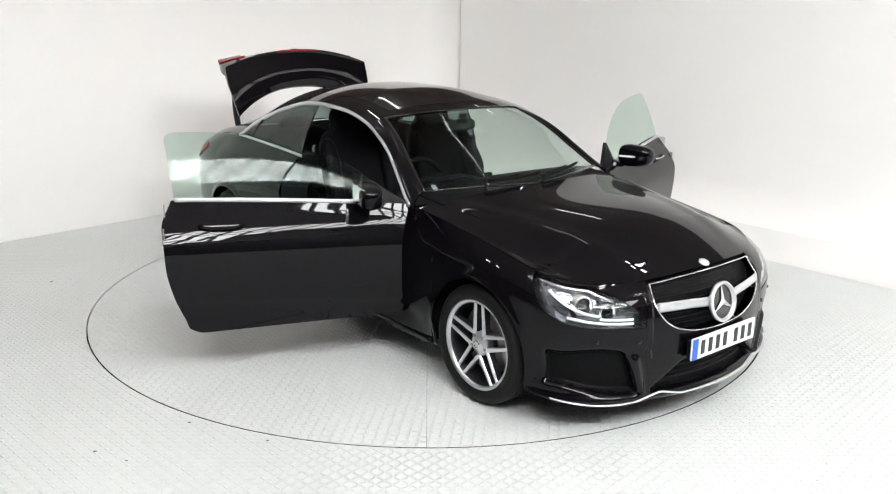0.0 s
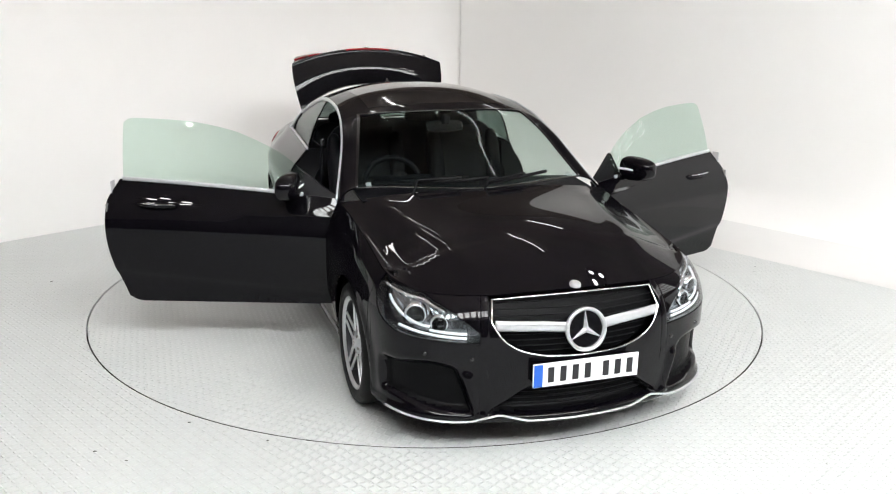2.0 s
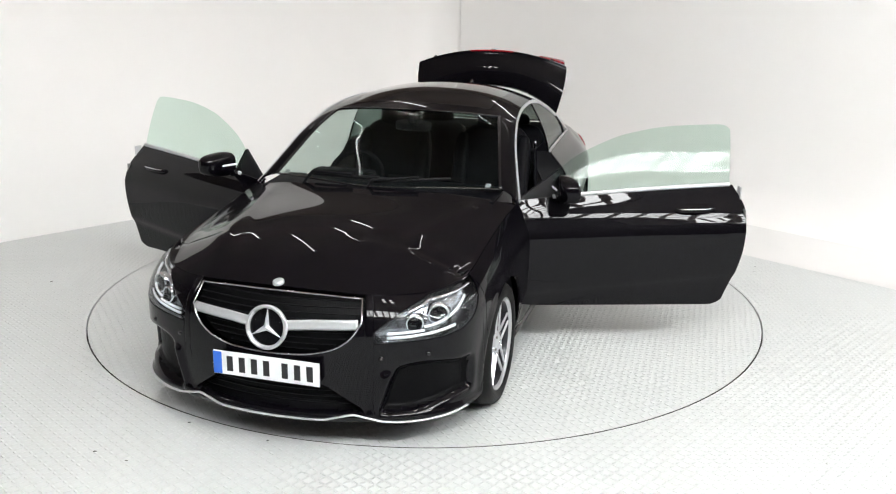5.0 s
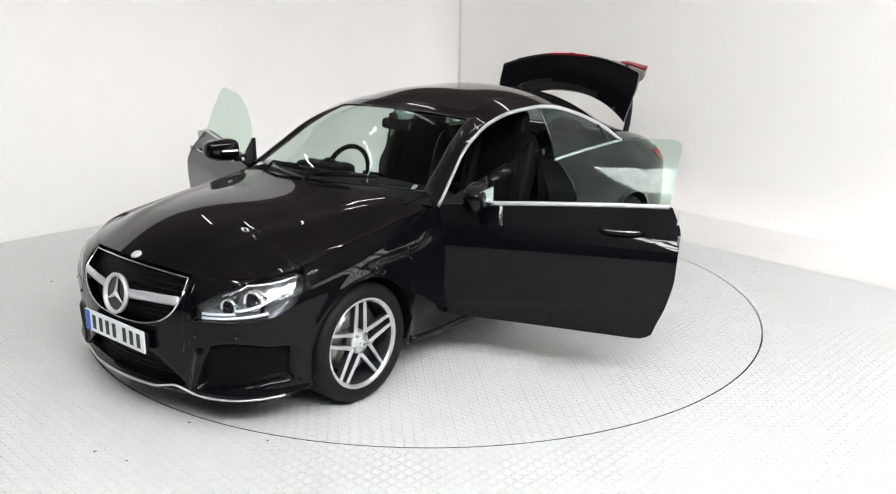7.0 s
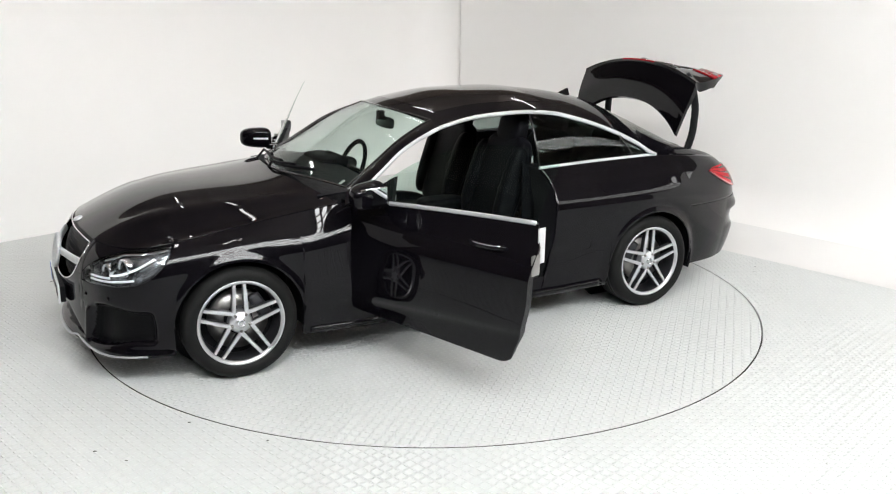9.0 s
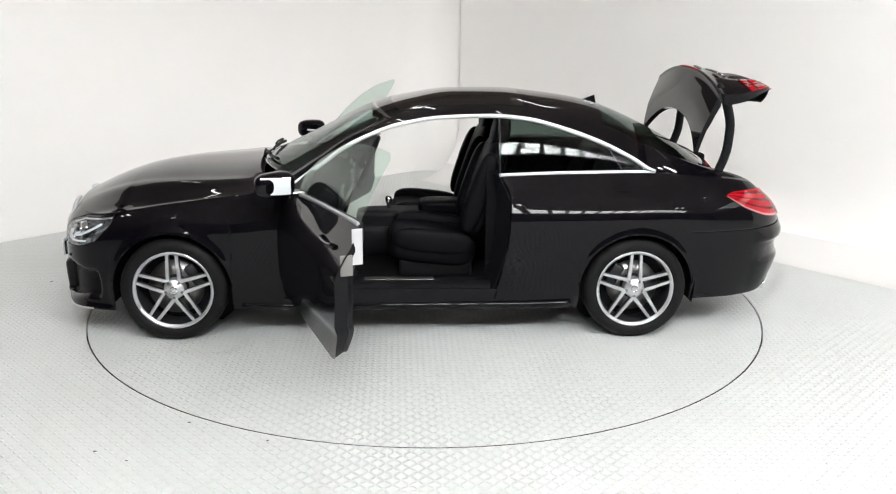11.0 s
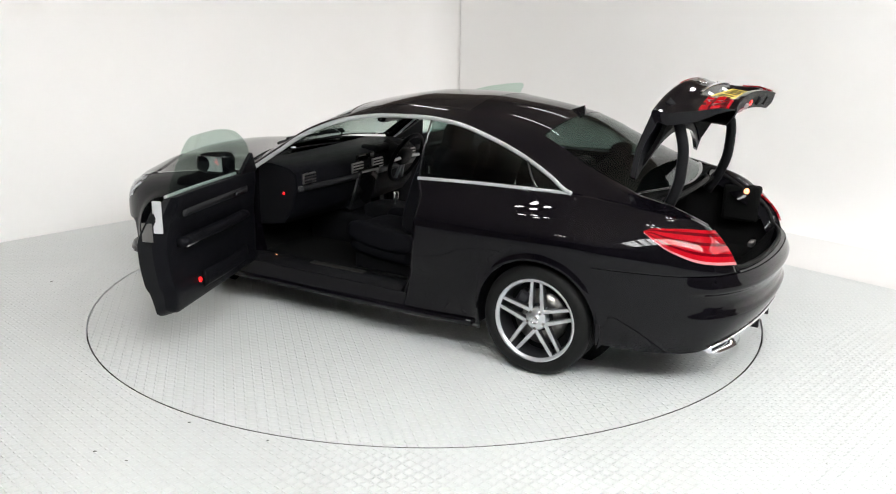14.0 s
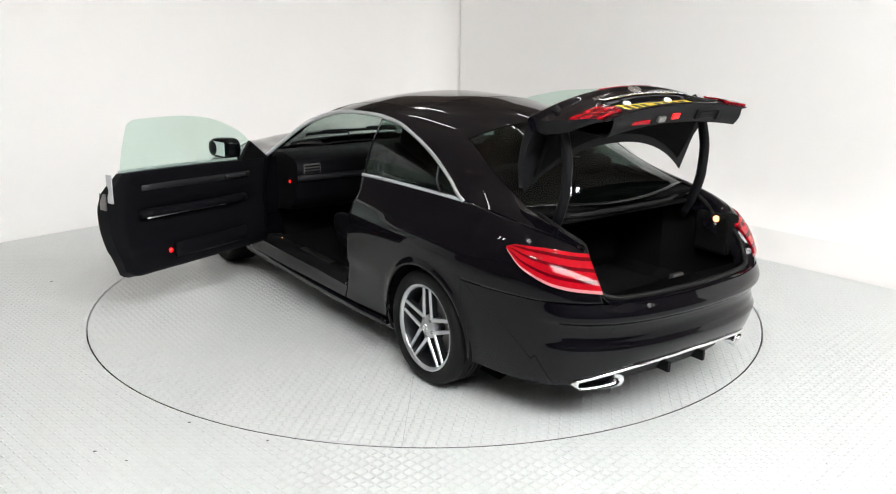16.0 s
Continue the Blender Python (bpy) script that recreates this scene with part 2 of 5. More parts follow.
def cushion(name, size, at, material, parent, label="", power=4.0, turn=(0, 0, 0), shape=None, n=14):
    """A padded block: a box swollen towards a superellipsoid."""
    bm = bmesh.new()
    bmesh.ops.create_cube(bm, size=2)
    bmesh.ops.subdivide_edges(bm, edges=bm.edges[:], cuts=n, use_grid_fill=True)
    m = pose(*at, *turn)
    for v in bm.verts:
        c = v.co
        k = (abs(c.x) ** power + abs(c.y) ** power + abs(c.z) ** power) ** (1 / power)
        p = Vector((c.x / k * size[0] / 2, c.y / k * size[1] / 2, c.z / k * size[2] / 2))
        if shape:
            p = shape(p)
        v.co = m @ p
    return part(name, bm, material, parent, label, True)


def lerp(a, b, t):
    return a + (b - a) * t


def curve(x, xs, ys):
    """Smooth monotone curve through (xs, ys)."""
    xs, ys, x = np.asarray(xs, float), np.asarray(ys, float), np.asarray(x, float)
    if xs[0] > xs[-1]:
        xs, ys = xs[::-1], ys[::-1]
    h, d = np.diff(xs), np.diff(ys) / np.diff(xs)
    m = np.zeros_like(ys)
    for i in range(1, len(xs) - 1):
        if d[i - 1] * d[i] > 0:
            w1, w2 = 2 * h[i] + h[i - 1], h[i] + 2 * h[i - 1]
            m[i] = (w1 + w2) / (w1 / d[i - 1] + w2 / d[i])
    m[0], m[-1] = d[0], d[-1]
    k = np.clip(np.searchsorted(xs, x) - 1, 0, len(h) - 1)
    t = np.clip((x - xs[k]) / h[k], 0, 1)
    return ys[k] * (1 + 2 * t) * (1 - t) ** 2 + m[k] * h[k] * t * (1 - t) ** 2 + ys[k + 1] * t * t * (3 - 2 * t) + m[k + 1] * h[k] * t * t * (t - 1)


# ---- the setting ----
def structure(ob, label, category):
    return tagged(ob, label, category, kind="structure")


def build_setting():
    # floor with a round hole for the turntable
    V, F = [], []
    seg = 128
    for k in range(seg):
        an = 2 * math.pi * k / seg
        c, s = math.cos(an), math.sin(an)
        r = 12 / max(abs(c), abs(s))
        V += [(c * (DISC_R + 0.010), s * (DISC_R + 0.010), 0), (c * 4.5, s * 4.5, 0), (c * r, s * r, 0), (c * (DISC_R + 0.010), s * (DISC_R + 0.010), -0.05)]
    for k in range(seg):
        a, b = k * 4, (k + 1) % seg * 4
        F += [(a, a + 1, b + 1, b), (a + 1, a + 2, b + 2, b + 1), (a + 3, a, b, b + 3)]
    structure(link_mesh("floor", V, F, FLOOR, smooth=False), "white painted steel tread plate floor with scuffs", "floor")
    pit = bmesh.new()
    bmesh.ops.create_circle(pit, cap_ends=True, segments=96, radius=DISC_R + 0.1, matrix=pose(0, 0, -0.045))
    structure(part("ground", pit, GAP, None), "dark pit under the turntable disc", "floor")
    # two white partition walls that meet in a rounded corner behind the turntable
    cx, cy, r = 0.02, 4.72, 0.45
    dl, dr = Vector((-1, -0.99, 0)).normalized(), Vector((1, -1.1, 0)).normalized()
    half = math.acos(max(-1, min(1, dl.dot(dr)))) / 2
    tl = r / math.tan(half)
    p0, p1 = Vector((cx, cy, 0)) + dl * tl, Vector((cx, cy, 0)) + dr * tl
    line = [Vector((cx, cy, 0)) + dl * 9.0, p0]
    for k in range(1, 24):
        u = k / 24
        line.append((1 - u) ** 2 * p0 + 2 * u * (1 - u) * Vector((cx, cy, 0)) + u * u * p1)
    line.append(p1 + dr * 0.02)
    right = [p1, Vector((cx, cy, 0)) + dr * 9.0]
    H = 2.4

    def wall_run(name, pts, label):
        out = []
        for i, p in enumerate(pts):
            t = (pts[min(i + 1, len(pts) - 1)] - pts[max(i - 1, 0)]).normalized()
            out.append(p + Vector((-t.y, t.x, 0)) * 0.12)
        V = [tuple(p + Vector((0, 0, z))) for z in (0, H) for p in pts] + [tuple(p + Vector((0, 0, z))) for z in (0, H) for p in out]
        n = len(pts)
        F = []
        for i in range(n - 1):
            F += [(i, i + 1, n + i + 1, n + i), (2 * n + i + 1, 2 * n + i, 3 * n + i, 3 * n + i + 1), (n + i, n + i + 1, 3 * n + i + 1, 3 * n + i)]
        F += [(0, n, 3 * n, 2 * n), (n - 1, 2 * n - 1, 4 * n - 1, 3 * n - 1)]
        return structure(link_mesh(name, V, F, WALL, smooth=True), label, "wall")
    wall_run("wall_north_west", line, "smooth white painted studio wall with rounded corner")
    # the north-east wall runs down to the floor in a small cove
    d = dr
    nrm = Vector((-d.y, d.x, 0))
    nrm = nrm if nrm.y < 0 else -nrm
    prof = [(0.0, H), (0.0, 0.50)] + [(0.6 - 0.6 * math.cos(a), 0.50 - 0.50 * math.sin(a)) for a in [math.pi / 2 * k / 14 for k in range(1, 15)]]
    prof[-1] = (0.6, 0.003)
    # the lower bend takes the in-between tone, so the floor edge looks soft
    for name, q, m, label in (("wall_north_east", prof[:9], WALL, "smooth white painted studio wall above a cove"), ("trim_cove", prof[8:], COVE_BLEND, "cove between wall and floor, toned to soften their edge")):
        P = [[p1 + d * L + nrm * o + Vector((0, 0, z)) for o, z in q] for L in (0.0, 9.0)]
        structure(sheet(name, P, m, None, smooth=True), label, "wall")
    # the dark hall around and above, out of view; the south wall's darkness is coloured in
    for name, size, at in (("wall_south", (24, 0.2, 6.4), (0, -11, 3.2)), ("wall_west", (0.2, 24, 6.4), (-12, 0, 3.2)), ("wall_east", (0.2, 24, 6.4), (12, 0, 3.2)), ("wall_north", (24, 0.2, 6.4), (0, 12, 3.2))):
        structure(box(name, size, at, SOUTH_DARK if name == "wall_south" else HALL, None, bevel=0), "unseen south wall of the hall, coloured dark for the unlit side" if name == "wall_south" else "brown clad wall of the hall", "wall")
    # ceiling coloured lighter to brighten bonnet reflections and bounce
    structure(box("ceiling", (24, 24, 0.2), (0, 0, 6.5), CEILING_LIT, None, bevel=0), "unseen brown ceiling of the hall, lightened as if lit", "ceiling")


def build_specks():
    """Dark specks and scuffs on the floor, by the turntable's rim."""
    bm = bmesh.new()
    rng = random.Random(4)
    spots = [(-1.5, -2.276, 0.006), (-1.15, -1.99, 0.006), (-0.74, -2.17, 0.006), (-2.695, 0.176, 0.009), (-1.332, -2.358, 0.004)]
    spots += [(rng.uniform(-3, 3), rng.uniform(-3.3, 1.5), rng.uniform(0.002, 0.005)) for _ in range(14)]
    for x, y, r in spots:
        if abs(math.hypot(x, y) - DISC_R) > 0.03 and math.hypot(x, y) > DISC_R:
            bmesh.ops.create_circle(bm, cap_ends=True, segments=7, radius=r, matrix=pose(x, y, 0.0015) @ Matrix.Diagonal((rng.uniform(0.8, 2.2), 1, 1, 1)))
    tagged(part("floor_speck", bm, GAP, None), "small dark specks of dirt on the white floor", "dirt", kind="stuff")


def build_turntable():
    """A round steel disc of four plates with fine joints between them."""
    top = new("turntable")
    tagged(top, "round white tread plate turntable disc flush with the floor", "turntable")
    hub = bmesh.new()
    bmesh.ops.create_cone(hub, cap_ends=True, segments=96, radius1=DISC_R - 0.01, radius2=DISC_R - 0.01, depth=0.03, matrix=pose(0, 0, -0.024))
    part("carrier", hub, GAP, top)
    g, n = 0.0006, 40
    for q in range(4):
        V, ring = [], []
        for z in (0.0, -0.002):
            V.append((g, g, z))
            for k in range(n + 1):
                a = math.asin(g / DISC_R) + (math.pi / 2 - 2 * math.asin(g / DISC_R)) * k / n
                V.append((DISC_R * math.cos(a), DISC_R * math.sin(a), z))
        m = n + 2
        R = Matrix.Rotation(q * math.pi / 2 + 0.911, 3, "Z")
        F = [tuple(range(m))] + [(k, (k + 1) % m, m + (k + 1) % m, m + k) for k in range(m)]
        link_mesh("plate", [R @ Vector(v) for v in V], F, DISC, top, smooth=False)
    return top


def build_lights():
    def bank(at, cols, rows, size, turn, gap=0.1, tile=LIGHT_TILE):
        lamp = new("ceiling_light")
        tagged(lamp, "bank of square white light panels hung under the ceiling", "ceiling light", "hall lights")
        lamp.matrix_basis = pose(*at, *turn)
        w, h = cols * size[0], rows * size[1]
        box("frame", (w + 0.1, h + 0.1, 0.06), (0, 0, 0.04), HALL, lamp, bevel=0)
        up = lamp.matrix_basis.inverted()
        for i in (-0.45, 0.45):
            top = lamp.matrix_basis @ Vector((i * w, 0, 0.05))
            sweep("hanger", [up @ top, up @ Vector((top.x, top.y, 6.42))], 0.02, 0.02, HALL, lamp)
        me = None
        for i in range(cols):
            for j in range(rows):
                c = ((i + 0.5) * size[0] - w / 2, (j + 0.5) * size[1] - h / 2, 0)
                if me is None:
                    o = box("diffuser", (size[0] - gap, size[1] - gap, 0.01), (0, 0, 0), tile, lamp, bevel=0)
                    me = o.data
                else:
                    o = new("diffuser", me)
                    o.parent = lamp
                o.location = c
        return lamp
    bank((2.3, -6.8, 5.45), 24, 6, (0.36, 0.28), (28, 0, 3), 0.095)
    bank((7.9, -2.4, 4.7), 4, 14, (0.38, 0.44), (0, 42, 0), 0.12, LIGHT_SIDE)
    for x, y in ((-0.9, 7.4), (2.6, 8.2), (-4.6, 6.2), (-2.4, 3.2), (1.6, 3.4), (-1.2, 4.6)):
        tube = new("strip_light")
        tagged(tube, "slim white fluorescent strip light under the hall ceiling", "strip light", "hall lights")
        tube.matrix_basis = pose(x, y, 6.3, 0, 0, 18)
        box("casing", (0.12, 3.0, 0.10), (0, 0, 0.06), HALL, tube, bevel=0.01)
        box("diffuser", (0.045, 2.9, 0.03), (0, 0, -0.005), LIGHT_STRIP, tube, bevel=0.008)

    for x, y in ((-2.3, -1.6), (2.3, -1.6), (-3.6, -4.6), (0.4, -3.4), (3.6, 0.8), (5.2, -4.2), (-5.0, -0.6)):
        spot = new("spot_light")
        tagged(spot, "black spot light with four bright lenses under the ceiling", "spot light", "hall lights")
        spot.matrix_basis = pose(x, y, 5.9, 0, 0, 12)
        box("housing", (0.62, 0.62, 0.10), (0, 0, 0.08), HALL, spot, bevel=0.02)
        sweep("hanger", [(0, 0, 0.12), (0, 0, 0.52)], 0.02, 0.02, HALL, spot)
        for i in (-0.17, 0.17):
            for j in (-0.17, 0.17):
                lathe("lens", [(0.0, 0.0), (0.075, 0.004), (0.09, 0.03)], LIGHT_SPOT, spot, seg=14, axis="z", at=(i, j, 0.02))


# ---- the car: its form ----
# rows round the plan from the nose to the tail: x, y, top height, inset at the top, widest height, bottom, inset at the bottom
FORM = np.array([
    (2.205, 0.00, 0.746, 0.118, 0.40, 0.165, 0.010), (2.187, 0.22, 0.741, 0.116, 0.40, 0.165, 0.010), (2.115, 0.47, 0.728, 0.098, 0.42, 0.165, 0.010),
    (2.035, 0.69, 0.724, 0.120, 0.44, 0.170, 0.005), (1.935, 0.815, 0.730, 0.125, 0.48, 0.180, 0.010), (1.740, 0.872, 0.756, 0.092, 0.52, 0.190, 0.015),
    (1.380, 0.892, 0.812, 0.108, 0.55, 0.190, 0.030), (1.000, 0.887, 0.866, 0.100, 0.56, 0.185, 0.045), (0.780, 0.882, 0.897, 0.080, 0.57, 0.180, 0.045),
    (0.300, 0.880, 0.938, 0.100, 0.58, 0.175, 0.045), (-0.520, 0.884, 0.985, 0.136, 0.60, 0.180, 0.045), (-1.000, 0.893, 1.000, 0.160, 0.62, 0.190, 0.045),
    (-1.500, 0.890, 1.004, 0.175, 0.64, 0.220, 0.030), (-1.750, 0.868, 0.988, 0.165, 0.62, 0.240, 0.035), (-2.000, 0.822, 0.962, 0.155, 0.58, 0.235, 0.040),
    (-2.215, 0.750, 0.930, 0.155, 0.53, 0.240, 0.050), (-2.350, 0.600, 0.865, 0.155, 0.51, 0.285, 0.055), (-2.432, 0.350, 0.830, 0.150, 0.50, 0.335, 0.045), (-2.460, 0.00, 0.820, 0.150, 0.50, 0.350, 0.045)])
_ln = np.concatenate([[0], np.cumsum(np.hypot(np.diff(FORM[:, 0]), np.diff(FORM[:, 1])))])
S_END = _ln[-1]
_sd = np.linspace(0, S_END, 1600)


def _plan(s):
    """Plan line, smoothed so that light runs along it without kinks."""
    return np.interp(s, _sd, _px), np.interp(s, _sd, _py)


_px, _py = curve(_sd, _ln, FORM[:, 0]), curve(_sd, _ln, FORM[:, 1])
for _ in range(2):
    ker = np.hanning(141)
    ker /= ker.sum()
    pad = 70
    ex = np.concatenate([_px[pad:0:-1], _px, _px[-2:-pad - 2:-1]])
    ey = np.concatenate([-_py[pad:0:-1], _py, -_py[-2:-pad - 2:-1]])
    _px, _py = np.convolve(ex, ker, "valid"), np.convolve(ey, ker, "valid")
_tx, _ty = np.gradient(_px, _sd), np.gradient(_py, _sd)
_tabs = [curve(_sd, _ln, FORM[:, k]) for k in range(2, 7)]
for _k in range(5):
    ker = np.hanning(81)
    ker /= ker.sum()
    _tabs[_k] = np.convolve(np.concatenate([_tabs[_k][40:0:-1], _tabs[_k], _tabs[_k][-2:-42:-1]]), ker, "valid")


def tab(s, k):
    return np.interp(s, _sd, _tabs[k])


def z_top(s):
    return tab(s, 0)


def s_at_x(x):
    return np.interp(-np.asarray(x, float), -_px, _sd)


def s_nose(y):
    h = 500
    return np.interp(y, _py[:h], _sd[:h])


def s_tail(y):
    h = 500
    return np.interp(-np.asarray(y, float), -_py[-h:], _sd[-h:])


WHEEL_X, WHEEL_Z, WHEEL_R, ARCH_R = 1.38, 0.313, 0.313, 0.347


def hull(s, z, inset=0.0):
    """Point of the car's flank (y > 0) at plan length s and height z."""
    s, z = np.broadcast_arrays(np.asarray(s, float), np.asarray(z, float))
    px, py = _plan(s)
    tx, ty = np.interp(s, _sd, _tx), np.interp(s, _sd, _ty)
    ln = np.hypot(tx, ty)
    nx, ny = ty / ln, -tx / ln
    zt, it, zm, zb, ib = (tab(s, k) for k in range(5))
    up = np.clip((z - zm) / (zt - zm), 0, 1.15)
    dn = np.clip((zm - z) / (zm - zb), 0, 1.3)
    lean = np.clip((1.35 - px) / 0.4, 0, 1) * np.clip((px + 2.05) / 0.35, 0, 1)
    slope = np.log1p(np.exp((up - 0.44) / 0.05)) * 0.05 / 0.56
    d = it * (up ** 4.0 * (1 - lean) + slope * lean) + ib * dn ** 2 + inset
    side = np.clip((0.75 - px) / 0.2, 0, 1) * np.clip((px + 2.0) / 0.3, 0, 1)
    d = d - side * 0.005 * np.exp(-((z - (0.835 - 0.03 * px)) / 0.03) ** 2)
    door = np.clip((0.95 - px) / 0.2, 0, 1) * np.clip((px + 0.95) / 0.3, 0, 1)
    fold = 0.43 - 0.09 * px
    d = d + door * 0.015 / (1 + np.exp((z - fold) / 0.007)) * np.exp(-(np.maximum(fold - z, 0) / 0.11) ** 2)
    d = d - door * 0.016 * np.exp(-((z - 0.22) / 0.05) ** 2)
    for wx in (WHEEL_X, -WHEEL_X):
        r = np.hypot(px - wx, z - WHEEL_Z)
        d = d - 0.012 * np.exp(-((r - ARCH_R) / 0.03) ** 2) * np.where(z > 0.2, 1, 0)
    haunch = np.exp(-((px + 1.25) / 0.55) ** 2) * np.exp(-((z - 0.74) / 0.12) ** 2)
    d = d - 0.014 * haunch
    return np.stack([px - nx * d, py - ny * d, z], -1)


def z_low(s):
    px, _ = _plan(s)
    zb = tab(s, 3)
    for wx in (WHEEL_X, -WHEEL_X):
        q = ARCH_R ** 2 - (px - wx) ** 2
        zb = np.where(q > 0, np.maximum(zb, WHEEL_Z + np.sqrt(np.maximum(q, 0))), zb)
    return zb


def spread(x0, x1, n, breaks=()):
    """Plan lengths between two places along the flank, close together near the wheel arches' feet."""
    s0, s1 = float(s_at_x(x0)), float(s_at_x(x1))
    u = np.linspace(s0, s1, n)
    extra = []
    for wx in (WHEEL_X, -WHEEL_X):
        for e in (wx - ARCH_R, wx + ARCH_R):
            if min(x0, x1) < e < max(x0, x1):
                inw = 1 if e < wx else -1
                for k in (0.0002, 0.0015, 0.004, 0.008, 0.014, 0.022, 0.034):
                    extra.append(float(s_at_x(e + inw * k)))
                extra.append(float(s_at_x(e - inw * 0.0005)))
    return np.unique(np.concatenate([u, extra]))


def M(P, sy):
    return np.asarray(P) * np.array([1, sy, 1])


def flank(s, lo, hi, nz=26, inset=0.0):
    """Grid over plan lengths s between heights lo(s) and hi(s)."""
    w = np.linspace(0, 1, nz)
    S = np.repeat(s[:, None], nz, 1)
    Z = lo(s)[:, None] * (1 - w) + hi(s)[:, None] * w
    return hull(S, Z, inset)


# the edge of roof and pillars, from the foot of the windscreen pillar to the tail
EDGE = np.array([(0.96, 0.835, 0.82), (0.76, 0.812, 0.885), (0.53, 0.745, 1.032), (0.36, 0.695, 1.148), (0.20, 0.662, 1.222), (0.065, 0.640, 1.268), (-0.22, 0.612, 1.313), (-0.50, 0.602, 1.322),
                 (-0.70, 0.607, 1.308), (-0.94, 0.628, 1.252), (-1.17, 0.658, 1.172), (-1.34, 0.688, 1.092), (-1.50, 0.714, 1.006), (-1.75, 0.702, 0.988), (-2.05, 0.66, 0.96)])
RIDGE = np.array([(0.97, 0.935), (0.92, 0.965), (0.74, 1.060), (0.50, 1.178), (0.20, 1.320), (0.0, 1.370), (-0.30, 1.414), (-0.60, 1.418), (-0.90, 1.394), (-1.22, 1.343), (-1.50, 1.236), (-1.75, 1.110), (-1.93, 1.0), (-2.05, 0.97)])


def edge_y(x):
    return curve(x, EDGE[:, 0], EDGE[:, 1])


def edge_z(x):
    return curve(x, EDGE[:, 0], EDGE[:, 2])


def canopy(x, y):
    ye, ze, zc = edge_y(x), edge_z(x), curve(x, RIDGE[:, 0], RIDGE[:, 1])
    v = np.clip(np.abs(y / ye), 0, 1)
    return np.stack([x, y, ze + (zc - ze) * (1 - v ** 2.3)], -1)


# bounds of the windscreen and rear window: side edge y for b = 1
def ws_xy(a, b):
    return lerp(0.915 - 0.215 * b * b, 0.205 - 0.105 * b * b, a), b * lerp(0.70, 0.54, a)


def rw_xy(a, b):
    return lerp(-1.255 + 0.05 * b * b, -1.93 + 0.12 * b * b, a), b * lerp(0.475, 0.575, a)


def hood_front(v):
    s = s_nose(0.47 * abs(v) / 0.55) if abs(v) < 0.55 else lerp(float(s_nose(0.47)), float(s_at_x(1.69)), (abs(v) - 0.55) / 0.45)
    p = hull(float(s), float(z_top(float(s))))
    return np.array([p[0], math.copysign(p[1], v) if v else 0.0, p[2]])


def build_car():
    car = new("car")
    tagged(car, "glossy black two-door coupe with both doors and boot lid open", "car")

    # bonnet
    nu, nv = 60, 61
    P = np.zeros((nu, nv, 3))
    for j, v in enumerate(np.linspace(-1, 1, nv)):
        f = hood_front(v)
        sr = float(s_at_x(0.80))
        e = hull(sr, float(z_top(sr)))
        r = np.array([0.945 - 0.145 * v * v, e[1] * v, 0.968 - (0.968 - e[2]) * abs(v) ** 2.8])
        for i, u in enumerate(np.linspace(0, 1, nu)):
            x = lerp(r[0], f[0], u)
            if abs(v) > 0.999:
                s = float(s_at_x(x))
                P[i, j] = M(hull(s, float(z_top(s))), np.sign(v))
            else:
                p = lerp(r, f, u)
                sx = float(s_at_x(min(x, 1.69)))
                ye = float(hull(sx, float(z_top(sx)))[1]) if x < 1.69 else None
                if ye:
                    p[1] = lerp(r[1] / e[1], f[1] / float(hull(float(s_at_x(1.69)), 0.74)[1]), u) * ye
                k = math.sin(math.pi * u ** 1.5)
                p[2] += (0.066 * (1 - abs(v) ** 2.8) + 0.010) * k * (1 - abs(v) ** 6)
                ridge = lerp(0.78, 0.50, u ** 1.2)
                p[2] += 0.010 * math.exp(-((abs(v) - ridge) / 0.075) ** 2) * min(1, 4 * (1 - u)) * min(1, 6 * u)
                P[i, j] = p
    sheet("bonnet", P, PAINT, car, "black bonnet with two soft ridges", thick=0.012)
    lathe("badge", [(0.0, 0.010), (0.018, 0.009), (0.026, 0.004), (0.027, -0.004)], SILVER, car, "small round silver bonnet badge", seg=24, axis="z", at=(2.07, 0, 0.762), turn=Matrix.Rotation(radians(20), 3, "Y"))

    z_hl = lambda s: curve(_plan(s)[0], [2.20, 2.09, 1.93, 1.83, 1.76, 1.70], [0.525, 0.54, 0.562, 0.60, 0.66, 0.747])
    s_gr = float(s_nose(0.435))
    s_hl = float(s_at_x(1.70))
    s_l0 = s_gr + 0.034
    s_bp = float(s_at_x(1.695))

    def grille_low(s):
        y = _plan(s)[1]
        return curve(y, [0, 0.15, 0.28, 0.36, 0.41, 0.45], [0.468, 0.474, 0.50, 0.545, 0.61, 0.69])

    def bumper_top(s):
        zt = z_top(s)
        g = np.where(s < s_gr, np.minimum(grille_low(s), zt), np.where(s < s_l0, zt, z_hl(s)))
        return np.where(s > s_hl, zt, g)

    # front bumper, both sides in one piece, with sunken intakes
    s = np.unique(np.concatenate([np.linspace(0, s_gr - 1e-4, 60), np.linspace(s_gr, s_bp, 90), [s_l0 - 2e-4, s_l0 + 2e-4], spread(1.80, 1.695, 12)]))
    s = s[s <= s_bp]
    w = np.linspace(0, 1, 64)
    lo, hi = np.maximum(z_low(s), 0.165), bumper_top(s)
    S = np.repeat(s[:, None], 64, 1)
    Z = lo[:, None] * (1 - w) + hi[:, None] * w
    py = _plan(S)[1]

    def step(v, a, k=0.006):
        return 1 / (1 + np.exp(-(v - a) / k))
    mid = step(0.335, Z) * step(Z, 0.205) * step(0.25 + (0.335 - Z) * 1.35, py, 0.007)
    sx = _plan(S)[0]
    bow = np.clip((py - 0.50) / 0.30, 0, 1)
